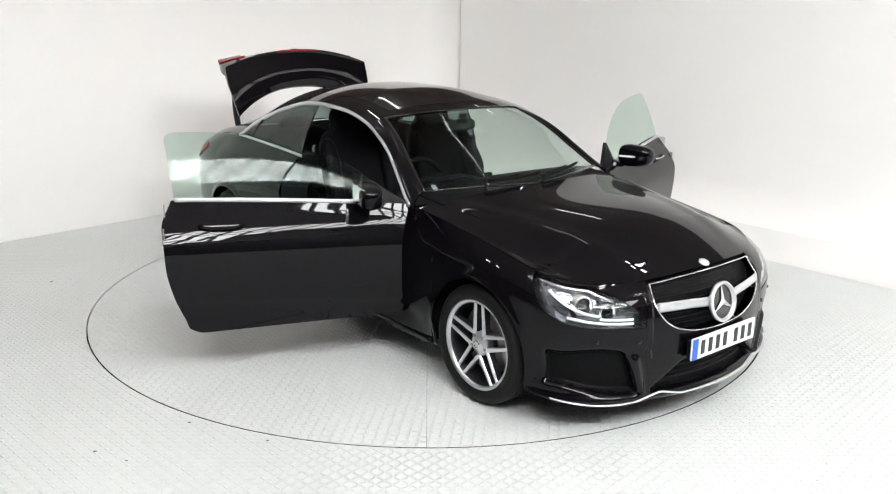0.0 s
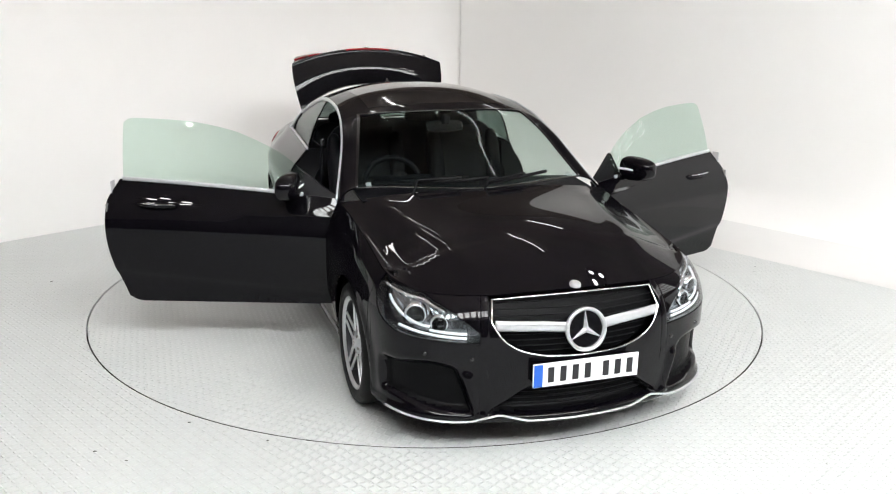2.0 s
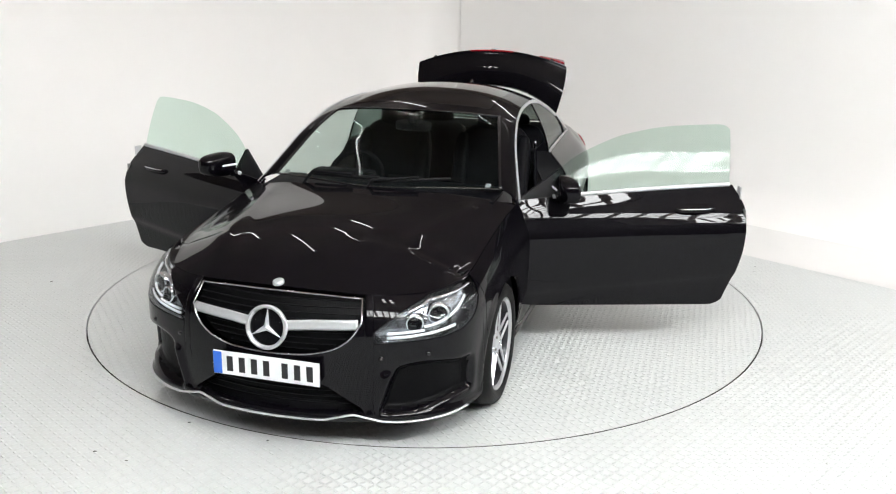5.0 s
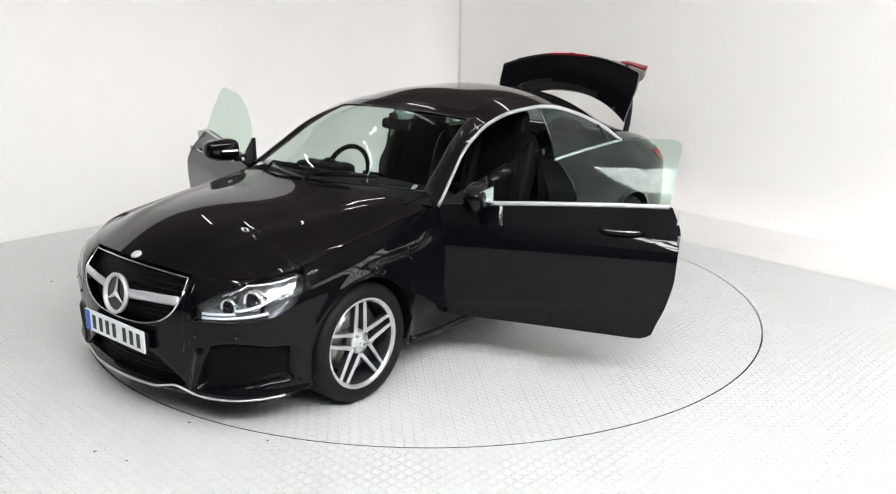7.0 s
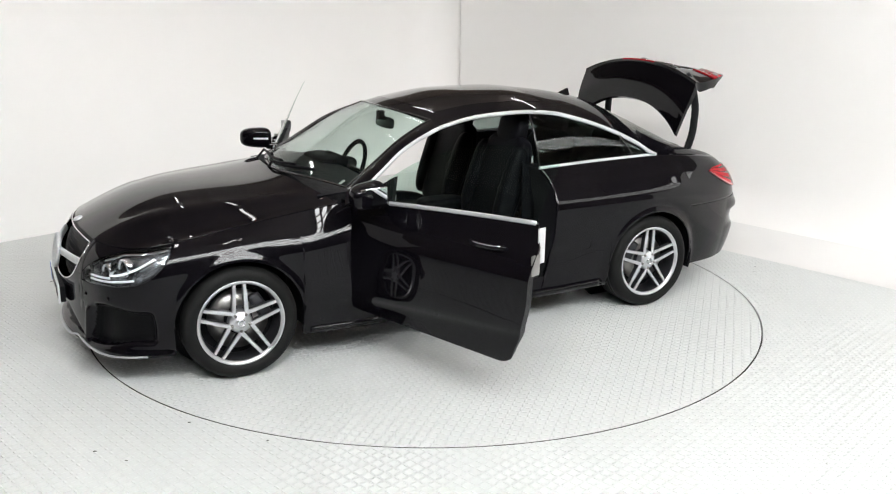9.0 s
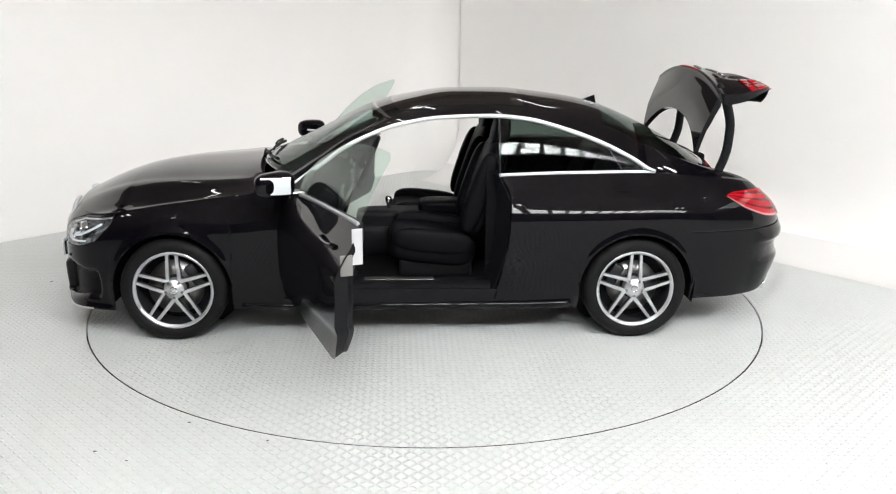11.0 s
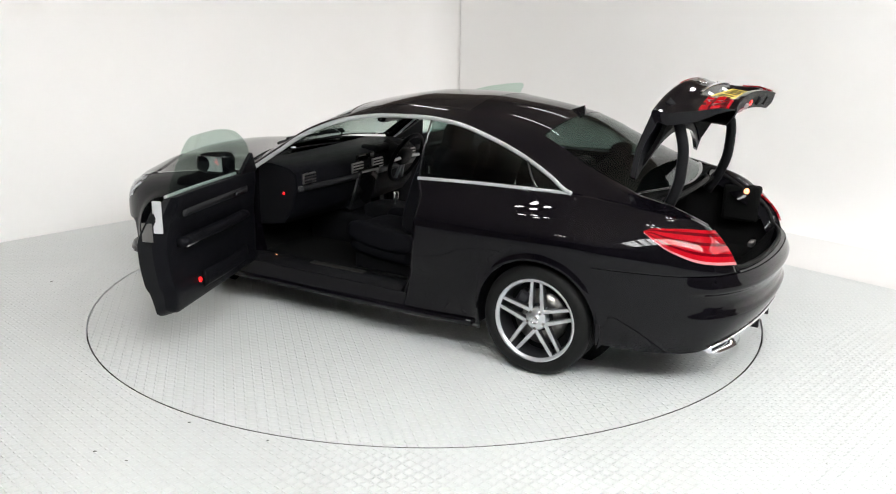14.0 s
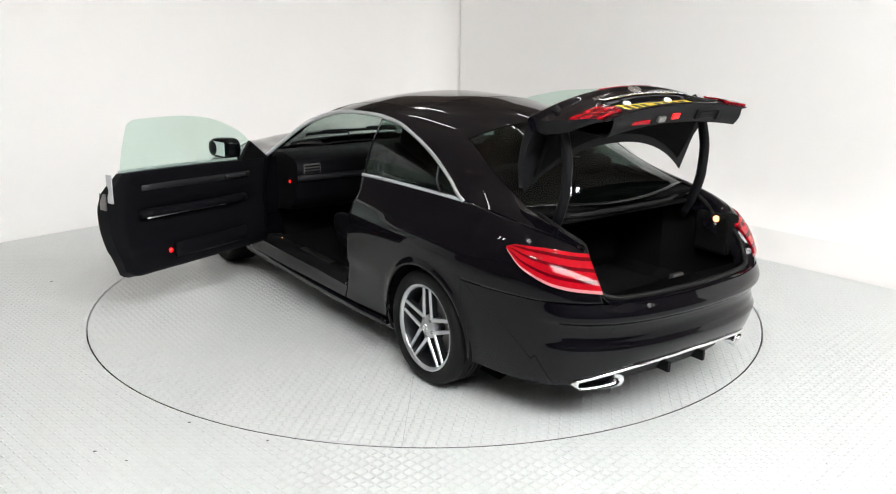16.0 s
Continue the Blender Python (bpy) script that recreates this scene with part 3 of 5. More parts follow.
    side_low, side_high = 0.212 + 0.05 * bow ** 2, 0.395 + 0.045 * np.sin(math.pi * np.clip(bow * 0.8, 0, 1))
    side = step(side_high, Z) * step(Z, side_low) * step(py, 0.525 - 0.35 * (0.30 - Z), 0.006) * step(sx, 1.815 + 1.6 * (Z - 0.33) ** 2, 0.006)
    sunk = 0.055 * mid + 0.045 * side
    lip = 0.016 * np.exp(-((Z - 0.19) / 0.022) ** 2)
    blade = 0.018 * np.exp(-((py - 0.50 + 0.25 * (0.30 - Z)) / 0.022) ** 2) * step(0.40, Z) * step(Z, 0.20)
    G = hull(S, Z, sunk - lip - blade)
    G = np.concatenate([M(G, -1)[:0:-1], G])
    mk = np.concatenate([(mid + side)[:0:-1], mid + side])
    fm = [1 if mk[i:i + 2, j:j + 2].mean() > 0.55 else 0 for i in range(G.shape[0] - 1) for j in range(63)]
    sheet("front_bumper", G, PAINT, car, "black front bumper with three dark intakes", mats=[PAINT, INTAKE], face_mats=fm, thick=0.006)
    # silver lip along the bumper's foot
    ss = np.linspace(-float(s_at_x(1.86)), float(s_at_x(1.86)), 90)
    zl = np.array([0.176 + 0.032 * max(0.0, 1 - abs(abs(a) - 0.385) / 0.13) - 0.006 * math.exp(-((abs(a) - 0.6) / 0.1) ** 2) + 0.07 * max(0, (abs(a) - 0.72)) for a in ss])
    L = np.array([M(hull(abs(a), z, -0.022), 1 if a >= 0 else -1) for a, z in zip(ss, zl)])
    sweep("lip_strip", L, 0.006, 0.005, SILVER, car, "satin silver strip along the front lip")
    for k in range(4):
        Lz = [M(hull(abs(a), 0.235 + 0.03 * k, 0.05), 1 if a >= 0 else -1) for a in np.linspace(-0.40, 0.40, 20)]
        sweep("intake_slat", Lz, 0.006, 0.006, PLASTIC, car, seg=5)
    for sy in (1, -1):
        for yy in (0.50, 0.69):
            sp = float(s_nose(yy))
            p = M(hull(sp, 0.47 if yy < 0.6 else 0.485, -0.002), sy)
            lathe("parking_sensor", [(0.0, 0.006), (0.009, 0.006), (0.011, 0.0)], GLOSS, car, seg=12, axis="x", at=p)

    # grille: frame, dark mesh behind, two fins and the emblem
    sg = np.concatenate([-np.linspace(s_gr, 0.0, 40)[:-1], np.linspace(0, s_gr, 40)])

    def on_nose(a, z, ins):
        return M(hull(abs(a), z, ins), 1 if a >= 0 else -1)
    back = np.array([[on_nose(a, lerp(float(grille_low(abs(a))) - 0.01, float(z_top(abs(a))) - 0.004, t), 0.05) for t in np.linspace(0, 1, 12)] for a in sg])
    grille = sheet("grille", back, INTAKE, car, "black radiator grille with silver fins and emblem", thick=0.004)
    for k in range(9):
        hz = lerp(0.49, 0.70, k / 8)
        a1 = max([a for a in np.linspace(0, s_gr, 60) if grille_low(a) < hz - 0.004 and z_top(a) > hz + 0.004] or [0.05])
        sweep("mesh_bar", [on_nose(a, hz, 0.044) for a in np.linspace(-a1, a1, 24)], 0.003, 0.003, PLASTIC, grille, seg=4)
    ring = [on_nose(a, float(z_top(abs(a))) - 0.012, -0.002) for a in np.linspace(-s_gr * 0.965, s_gr * 0.965, 50)]
    ring += [on_nose(a, float(grille_low(abs(a))) + 0.004, -0.002) for a in np.linspace(s_gr * 0.965, -s_gr * 0.965, 70)]
    sweep("surround", ring, 0.004, 0.004, CHROME, grille, "thin chrome surround", closed=True)
    for dz, hh in ((0.0, 0.017),):
        for sg_ in (1, -1):
            fin = [on_nose(sg_ * a, 0.607 + dz - 0.012 * max(0, 1 - a / 0.2) + 0.012 * (a / s_gr), 0.004) for a in np.linspace(0.06, s_gr * 0.93, 26)]
            sweep("fin", fin, 0.011, 0.025, SILVER, grille, "satin silver cross fin")
    e = on_nose(0.0, 0.592, -0.012)
    tilt = Matrix.Rotation(radians(-12), 3, "Y")
    lathe("emblem_ring", [(0.083, -0.012), (0.097, -0.012), (0.101, 0.004), (0.094, 0.014), (0.084, 0.008), (0.083, -0.012)], SILVER, grille, "silver ring emblem", axis="x", at=e, turn=tilt)
    lathe("emblem_plate", [(0.0, -0.006), (0.084, -0.006)], GLOSS, grille, axis="x", at=e, turn=tilt)
    for k in range(3):
        a = math.pi / 2 + k * 2 * math.pi / 3
        d = np.array([0, math.cos(a), math.sin(a)])
        q = np.array([0, -math.sin(a), math.cos(a)])
        V = [np.array([0.012, 0, 0]), d * 0.088, q * 0.013 + d * 0.007, -q * 0.013 + d * 0.007, np.array([-0.004, 0, 0])]
        V = [tilt @ Vector(v) + Vector(e) for v in V]
        link_mesh("emblem_arm", V, [(0, 2, 1), (0, 1, 3), (4, 1, 2), (4, 3, 1), (0, 3, 4, 2)], SILVER, grille, smooth=False)

    # front number plate, with bars for the writing
    plate = box("number_plate", (0.010, 0.52, 0.111), (2.222, 0, 0.407), PLATE_WHITE, car, "white front number plate with black characters", 0.003)
    box("plate_band", (0.004, 0.042, 0.105), (2.2275, -0.236, 0.407), PLATE_BLUE, plate, bevel=0.001)
    for k, yy in enumerate((-0.175, -0.115, -0.055, 0.005, 0.095, 0.155, 0.215)):
        box("character_bar", (0.003, 0.030, 0.072), (2.2275, yy, 0.407), INK, plate, bevel=0.001)
    box("plate_carrier", (0.03, 0.50, 0.09), (2.204, 0, 0.40), PLASTIC, car, bevel=0.004)

    # headlights
    for sy in (1, -1):
        s = np.concatenate([np.linspace(s_l0 + 0.003, s_hl - 0.03, 40), np.linspace(s_hl - 0.027, s_hl - 0.012, 4)])
        brow = lambda q: curve((q - s_l0) / (s_hl - s_l0), [0, 0.10, 0.25, 0.45, 0.6, 1.0], [0.585, 0.630, 0.682, 0.722, 0.79, 0.81])
        hi = lambda q: np.minimum(z_top(q) - 0.004, brow(q))
        sheet("headlight_brow", M(flank(s, lambda q: hi(q) + 0.002, lambda q: np.maximum(z_top(q), hi(q) + 0.003), 10), sy), PAINT, car, thick=0.006)
        lo = lambda q: np.minimum(z_hl(q) + 0.004, hi(q) - 0.001)
        N = flank(s, lo, hi, 20, 0.065)
        house = sheet("headlight", M(N, sy), REFLECTOR, car, "clear headlight with silver reflectors and white light bars", thick=0.004)
        sheet("lens_cover", M(flank(s, lo, hi, 20, 0.0), sy), GLASS_LAMP, house, thick=0.003)
        w_ = np.linspace(0, 1, 4)
        for edge, nm in ((hi, "upper_bezel"), (lo, "lower_bezel")):
            E1 = np.array([[hull(q, float(edge(q)), lerp(0.0, 0.066, t)) for t in w_] for q in s])
            sheet(nm, M(E1, sy), GLOSS, house, thick=0.003)
        for q, zz, r in ((lerp(s_l0, s_hl, 0.30), 0.612, 0.034), (lerp(s_gr, s_hl, 0.54), 0.640, 0.042)):
            c = M(hull(q, zz, 0.04), sy)
            lathe("projector", [(r * 1.25, -0.02), (r * 1.2, 0.012), (r, 0.016), (r * 0.98, 0.0), (r * 0.7, 0.012), (0.001, 0.018)], CHROME, house, "round projector lamp", seg=28, axis="x", at=c,
                  mats=[CHROME, GLOSS], rule=[0, 0, 0, 1, 1], turn=Matrix.Rotation(radians(22 * sy), 3, "Z"))
        rail = [M(hull(q, float(hi(q)) - 0.020, 0.018), sy) for q in s[10:-4]]
        sweep("upper_rail", rail, 0.012, 0.007, CHROME, house, "bright upper lamp rail")
        for t in (0.36, 0.60):
            post = [M(hull(lerp(s_gr, s_hl, t + 0.05 * u), lerp(0.575, 0.66, u), 0.030), sy) for u in np.linspace(0, 1, 6)]
            sweep("divider", post, 0.006, 0.012, GLOSS, house)
        for t0, t1, za, zb_ in ((0.14, 0.66, 0.556, 0.590), (0.40, 0.84, 0.600, 0.695), (0.14, 0.40, 0.575, 0.585)):
            bar = [M(hull(lerp(s_gr, s_hl, t), lerp(za, zb_, ((t - t0) / (t1 - t0)) ** 1.6), 0.022), sy) for t in np.linspace(t0, t1, 16)]
            sweep("light_bar", bar, 0.006, 0.007, LED, house, "white light guide bar")

    # flanks
    for sy in (1, -1):
        s = spread(1.695, 0.73, 64)
        sheet("fender", M(flank(s, z_low, z_top, 30), sy), PAINT, car, "black front wing", thick=0.008)
        s = spread(0.80, -0.60, 40)
        sheet("sill", M(flank(s, lambda q: tab(q, 3), lambda q: tab(q, 3) * 0 + 0.315, 10), sy), PAINT, car, "black side sill", thick=0.006)
        # quarter panel behind the door
        s0 = s_at_x(door_rear(np.linspace(0, 1, 30)))
        nz, nu = 30, 110
        sB = float(s_tail(0.56))
        base = spread(-0.60, -2.10, 80)
        sQ = float(s_at_x(-1.69))
        base = np.unique(np.concatenate([base, np.linspace(float(s_at_x(-2.10)), sB, 26), [sQ - 2e-4, sQ + 2e-4]]))
        # lower rows stop at the bumper joint, upper rows run on to the boot opening
        nlow, nup = 16, 24
        s1x = float(s_at_x(-1.0))
        g = np.zeros((len(base), nlow + nup, 3))
        for j in range(nlow + nup):
            low = j < nlow
            wj = j / nlow if low else (j - nlow) / (nup - 1)
            edge_w = np.interp(j, [0, nlow, nlow + nup - 1], [0.0, 0.55, 1.0])
            x0 = float(s_at_x(float(door_rear(edge_w))))
            sj = np.where(base <= s1x, lerp(x0, s1x, (base - base[0]) / (s1x - base[0])), base)
            far = base > float(s_at_x(-2.10))
            stop = float(s_tail(0.56 + (0.07 * wj if not low else 0)))
            sj = np.where(far, lerp(float(s_at_x(-2.10)), stop, (base - float(s_at_x(-2.10))) / (sB - float(s_at_x(-2.10)))), sj)
            joint = np.interp(-_plan(sj)[0], [1.56, 1.68], [0.705, 0.668])
            zz = z_low(sj) * (1 - wj) + joint * wj if low else joint * (1 - wj) + z_top(sj) * wj
            g[:, j] = hull(sj, zz)
        nr = nlow + nup
        fs = [f for k, f in enumerate(grid_faces(len(base), nr)) if (k % (nr - 1)) >= nlow or base[k // (nr - 1)] < sQ]
        qp = link_mesh("quarter_panel", M(g, sy).reshape(-1, 3), fs, PAINT, car, "black rear quarter panel")
        so = qp.modifiers.new("thickness", "SOLIDIFY")
        so.thickness, so.offset = 0.008, 0.0
        # tail lamp on the rear corner
        s = np.linspace(float(s_at_x(-1.935)), sB - 0.01, 40)
        tt = lambda q: curve((q - s[0]) / (s[-1] - s[0]), [0, 0.12, 0.4, 1.0], [0.876, 0.890, 0.892, 0.866])
        tb = lambda q: curve((q - s[0]) / (s[-1] - s[0]), [0, 0.25, 0.6, 1.0], [0.868, 0.792, 0.734, 0.712])
        G = np.zeros((40, 24, 3))
        for j in range(24):
            wj = j / 23
            sj = lerp(s[0], float(s_tail(0.565 + 0.045 * wj)), (s - s[0]) / (s[-1] - s[0]))
            G[:, j] = hull(sj, tb(s) * (1 - wj) + tt(s) * wj, -0.008)
        ii, jj = np.meshgrid(np.arange(39), np.arange(23), indexing="ij")
        row = (jj + 0.5) / 23
        fmx = np.where(row < 0.07, 2, np.where((np.floor(row * 11) % 3) == 0, 1, 0)).ravel().tolist()
        lampo = sheet("tail_lamp", M(G, sy), TAIL_RED, car, "red wraparound tail lamp with clear lower strip", mats=[TAIL_RED, TAIL_DEEP, TAIL_CLEAR], face_mats=fmx, thick=0.012)
        for wv in (0.3, 0.55, 0.8):
            ln_ = [M(hull(q, lerp(float(tb(q)), float(tt(q)), wv), -0.010), sy) for q in s[5:-4]]
            sweep("light_line", ln_, 0.004, 0.005, TAIL_RED, lampo, seg=6)
        # skirt along the sill, with a raised step before the rear wheel
        sk = [hull(float(s_at_x(x)), 0.205 + 0.012 * max(0, (0.2 - x)), -0.004 - 0.010 * min(1, max(0, (0.3 - x) / 1.0))) for x in np.linspace(0.985, -0.985, 50)]
        sweep("side_skirt", M(sk, sy), 0.016, 0.022, PAINT, car, "glossy black side skirt")
        # inner wheel housings
        for wx in (WHEEL_X, -WHEEL_X):
            V = []
            for k in range(25):
                a = math.pi * (k / 24 * 1.16 - 0.08)
                for y in (0.86, 0.50):
                    V.append((wx + 0.372 * math.cos(a), sy * y, WHEEL_Z + 0.372 * math.sin(a)))
            link_mesh("wheel_housing", V, grid_faces(25, 2), PLASTIC, car)
            bm = bmesh.new()
            bmesh.ops.create_circle(bm, cap_ends=True, segments=32, radius=0.375, matrix=pose(wx, sy * 0.52, WHEEL_Z, 90))
            part("housing_back", bm, PLASTIC, car)
    # underside
    box("underbody", (4.05, 1.36, 0.06), (-0.05, 0, 0.235), PLASTIC, car, bevel=0.01)

    # rear bumper between the tail lamps
    s = np.concatenate([spread(-1.69, -2.0, 14), np.linspace(float(s_at_x(-2.0)) + 0.01, S_END, 70)])
    w = np.linspace(0, 1, 40)
    S = np.repeat(s[:, None], 40, 1)
    Zl, Zh = z_low(s), np.full_like(s, 0.664)
    Z = Zl[:, None] * (1 - w) + Zh[:, None] * w
    ledge = 1 / (1 + np.exp(-(Z - 0.575) / 0.004)) * np.exp(-(np.maximum(Z - 0.60, 0) / 0.05) ** 2)
    foot = 1 / (1 + np.exp((Z - 0.455) / 0.005))
    groove = 0.010 * np.exp(-((Z - 0.515) / 0.035) ** 2) - 0.024 * ledge - 0.016 * foot
    groove = groove * np.clip((S - float(s_at_x(-2.12))) / 0.16, 0, 1)
    G = hull(S, Z, groove)
    G = np.concatenate([G, M(G, -1)[-2::-1]])
    sheet("rear_bumper", G, PAINT, car, "black rear bumper with moulded ledges", thick=0.006)
    # dark diffuser, silver strip and two exhaust trims
    D = np.array([[hull(q, z, lerp(0.0, 0.05, t)) for t, z in ((0, 0.36), (0.2, 0.33), (0.6, 0.27), (1, 0.24))] for q in np.linspace(float(s_tail(0.62)), S_END, 24)])
    D = np.concatenate([D, M(D, -1)[-2::-1]])
    sheet("diffuser", D, INTAKE, car, "black mesh diffuser", thick=0.006)
    st = np.linspace(float(s_tail(0.66)), S_END, 30)
    T = [hull(q, float(tab(q, 3)) + 0.004, -0.026) for q in st]
    T = np.concatenate([T, [M(p, -1) for p in T[-2::-1]]])
    sweep("silver_strip", T, 0.008, 0.008, CHROME, car, "bright silver strip across the rear")
    for sy in (1, -1):
        c = hull(float(s_tail(0.54)), 0.262, -0.020)
        n = 24
        V = []
        for k, (dx, g) in enumerate(((0.06, 0.9), (-0.010, 1.0), (-0.013, 0.96), (0.05, 0.90))):
            for i in range(n):
                a = 2 * math.pi * i / n
                cx, sn = math.cos(a), math.sin(a)
                ey, ez = math.copysign(abs(cx) ** 0.6, cx) * 0.105 * g, math.copysign(abs(sn) ** 0.6, sn) * (0.035 * g)
                V.append((c[0] + dx + 0.07 * (ey / 0.088) * 0.6, sy * (c[1] + ey), c[2] + ez - 0.008 * ey / 0.088))
        ex = link_mesh("exhaust_trim", V, grid_faces(4, n, wrap_v=True), CHROME, car, "chrome trapezoid exhaust trim")
        link_mesh("pipe_mouth", [V[3 * n + i] for i in range(n)], [tuple(range(n))], INTAKE, ex)
        box("diffuser_fin", (0.10, 0.02, 0.055), (-2.36, sy * 0.13, 0.275), PLASTIC, car, bevel=0.004)

    build_canopy(car)
    build_doors(car)
    build_lid(car)
    build_boot(car)
    build_cabin(car)
    for wx in (WHEEL_X, -WHEEL_X):
        for sy in (1, -1):
            build_wheel(car, wx, sy)
    return car


def door_rear(w):
    """The door's rear edge: x by height share, sill to belt."""
    return curve(w, [0, 0.10, 0.25, 0.5, 0.8, 1.0], [-0.50, -0.53, -0.565, -0.597, -0.602, -0.545])


def patch(fxy, na, nb, b0=-1.0, b1=1.0, lift=0.0):
    g = np.zeros((na, nb, 3))
    for i, a in enumerate(np.linspace(0, 1, na)):
        for j, b in enumerate(np.linspace(b0, b1, nb)):
            x, y = fxy(a, b)
            g[i, j] = canopy(np.float64(x), np.float64(y))
            g[i, j, 2] += lift
    return g


def deck_edge(u):
    """Inner and outer edge of the narrow deck beside the boot opening; u runs from the rear window's foot to the tail lamp."""
    s1 = lerp(float(s_at_x(-1.97)), float(s_tail(0.63)), u)
    p1 = hull(s1, float(z_top(s1)))
    a = canopy(np.float64(-1.81), np.float64(0.575))
    s2 = float(s_tail(0.63))
    b = hull(s2, float(z_top(s2))) + np.array([0.03, -0.035, 0.002])
    p0 = lerp(a, b, u)
    p0[1] += 0.03 * math.sin(math.pi * u)
    p0[2] += 0.02 * math.sin(math.pi * u)
    return p0, p1


def build_canopy(car):
    # windscreen, roof, rear window
    ws = sheet("windscreen", patch(lambda a, b: ws_xy(a * 0.985 + 0.008, b * 0.985), 26, 41), GLASS_FRONT, car, "clear laminated windscreen", thick=0.004)
    ws.visible_shadow = False
    for nm, a in (("lower_seal", 0.0), ("upper_seal", 1.0)):
        pts = [canopy(*map(np.float64, ws_xy(a, b))) + (0, 0, 0.002) for b in np.linspace(-1, 1, 40)]
        sweep(nm, pts, 0.014, 0.005, GLOSS, ws)
    for sy in (1, -1):
        pts = [canopy(*map(np.float64, ws_xy(a, 0.99 * sy))) + (0, 0, 0.003) for a in np.linspace(0, 1, 24)]
        sweep("side_seal", pts, 0.010, 0.006, GLOSS, ws)
        box("parking_sticker", (0.035, 0.03, 0.002), tuple(canopy(*map(np.float64, ws_xy(0.05, 0.90 * sy))) - np.array([0.004, 0, 0.006])), STICKER, ws, "small white printed sticker", 0.0, (0, 33, 0))

    def roof_xy(a, b):
        y = b
        xf = 0.205 - 0.105 * min(1, abs(b) / 0.94) ** 2
        xr = -1.255 + 0.05 * min(1, abs(b) / 0.72) ** 2
        if abs(b) > 0.72:
            xr = lerp(-1.205, -1.17, (abs(b) - 0.72) / 0.28)
        x = lerp(xf, xr, a)
        return x, b * float(edge_y(x)) * (1.0)
    g = patch(roof_xy, 60, 51)
    sheet("roof", g, PAINT, car, "glossy black roof panel", thick=0.008)
    sun = patch(lambda a, b: (lerp(0.10 - 0.06 * b * b, -0.72, a), 0.46 * b), 30, 25, lift=0.003)
    sheet("glass_roof", sun, GLOSS, car, "dark glass sunroof panel", thick=0.004)
    rw = sheet("rear_window", patch(lambda a, b: rw_xy(a, b * 0.985), 26, 41), GLASS_REAR, car, "tinted curved rear window", thick=0.004)
    rw.visible_shadow = False
    pts = [canopy(*map(np.float64, rw_xy(1.0, b))) + (0, 0, 0.003) for b in np.linspace(-1, 1, 30)]
    sweep("lower_seal", pts, 0.012, 0.006, GLOSS, rw)
    # shark fin aerial
    bm = bmesh.new()
    zf = float(canopy(np.float64(-1.22), np.float64(0.0))[2])
    vs = [(-1.15, 0.010, zf + 0.006), (-1.15, -0.010, zf + 0.006), (-1.265, 0.018, zf - 0.016), (-1.265, -0.018, zf - 0.016), (-1.252, 0.004, zf + 0.046), (-1.252, -0.004, zf + 0.046), (-1.228, 0.005, zf + 0.036), (-1.228, -0.005, zf + 0.036)]
    vv = [bm.verts.new(v) for v in vs]
    bmesh.ops.convex_hull(bm, input=vv)
    part("aerial_fin", bm, GLOSS, car, "black shark fin aerial")
    for sy in (1, -1):
        # windscreen pillar
        g = np.zeros((30, 8, 3))
        for i, a in enumerate(np.linspace(0, 1, 30)):
            x0, y0 = ws_xy(a, 1.0)
            x1 = lerp(0.765, 0.10, a)
            p0, p1 = canopy(np.float64(x0), np.float64(y0)), np.array([x1, float(edge_y(x1)), float(edge_z(x1))])
            for j, t in enumerate(np.linspace(0, 1, 8)):
                p = lerp(p0, p1, t)
                p[2] += 0.018 * math.sin(math.pi * t) * (1 - a ** 4)
                p[1] += 0.010 * math.sin(math.pi * t) * (1 - a ** 4)
                g[i, j] = p
        sheet("windscreen_pillar", M(g, sy), PAINT, car, thick=0.010)
        # rear pillar and shoulder down to the boot opening
        g = np.zeros((46, 14, 3))
        for i, a in enumerate(np.linspace(0, 1, 46)):
            if a < 0.75:
                x0, y0 = rw_xy(a / 0.75, 1.0)
                x1 = lerp(-1.17, -1.97, a / 0.75)
                s1 = float(s_at_x(x1))
                p1 = np.array([x1, float(edge_y(x1)), float(edge_z(x1))]) if x1 > -1.5 else hull(s1, float(z_top(s1)))
                p0 = canopy(np.float64(x0), np.float64(y0))
            else:
                p0, p1 = deck_edge((a - 0.75) / 0.25)
            for j, t in enumerate(np.linspace(0, 1, 14)):
                p = lerp(p0, p1, t)
                k = min(1, max(0, (a - 0.35) / 0.35))
                p[2] = lerp(float(canopy(np.float64(p[0]), np.float64(p[1]))[2]), p[2] + 0.010 * math.sin(math.pi * t), k)
                g[i, j] = p
        sheet("rear_pillar", M(g, sy), PAINT, car, "black rear pillar and shoulder", thick=0.008)
        # side window behind the door: two panes and their bar
        def side_pt(x, t):
            s_ = float(s_at_x(x))
            b = hull(s_, float(z_top(s_)))
            e_ = np.array([x, float(edge_y(x)), float(edge_z(x))])
            return lerp(b, e_, t) + np.array([0, 0.018 * math.sin(math.pi * min(1, max(0, t))) - 0.006, 0])
        for nm, xa, xb in (("quarter_window", -0.555, -1.24), ("small_rear_pane", -1.27, -1.49)):
            G = np.array([[side_pt(lerp(xa, xb, u) - 0.10 * (0.5 - t) * (1 if nm == "small_rear_pane" else u) * (1 - u if nm == "small_rear_pane" else 1), t) for t in np.linspace(0.02, 0.985, 16)] for u in np.linspace(0, 1, 24)])
            q = sheet(nm, M(G, sy), GLASS_REAR, car, "tinted side glass", thick=0.004)
            q.visible_shadow = False
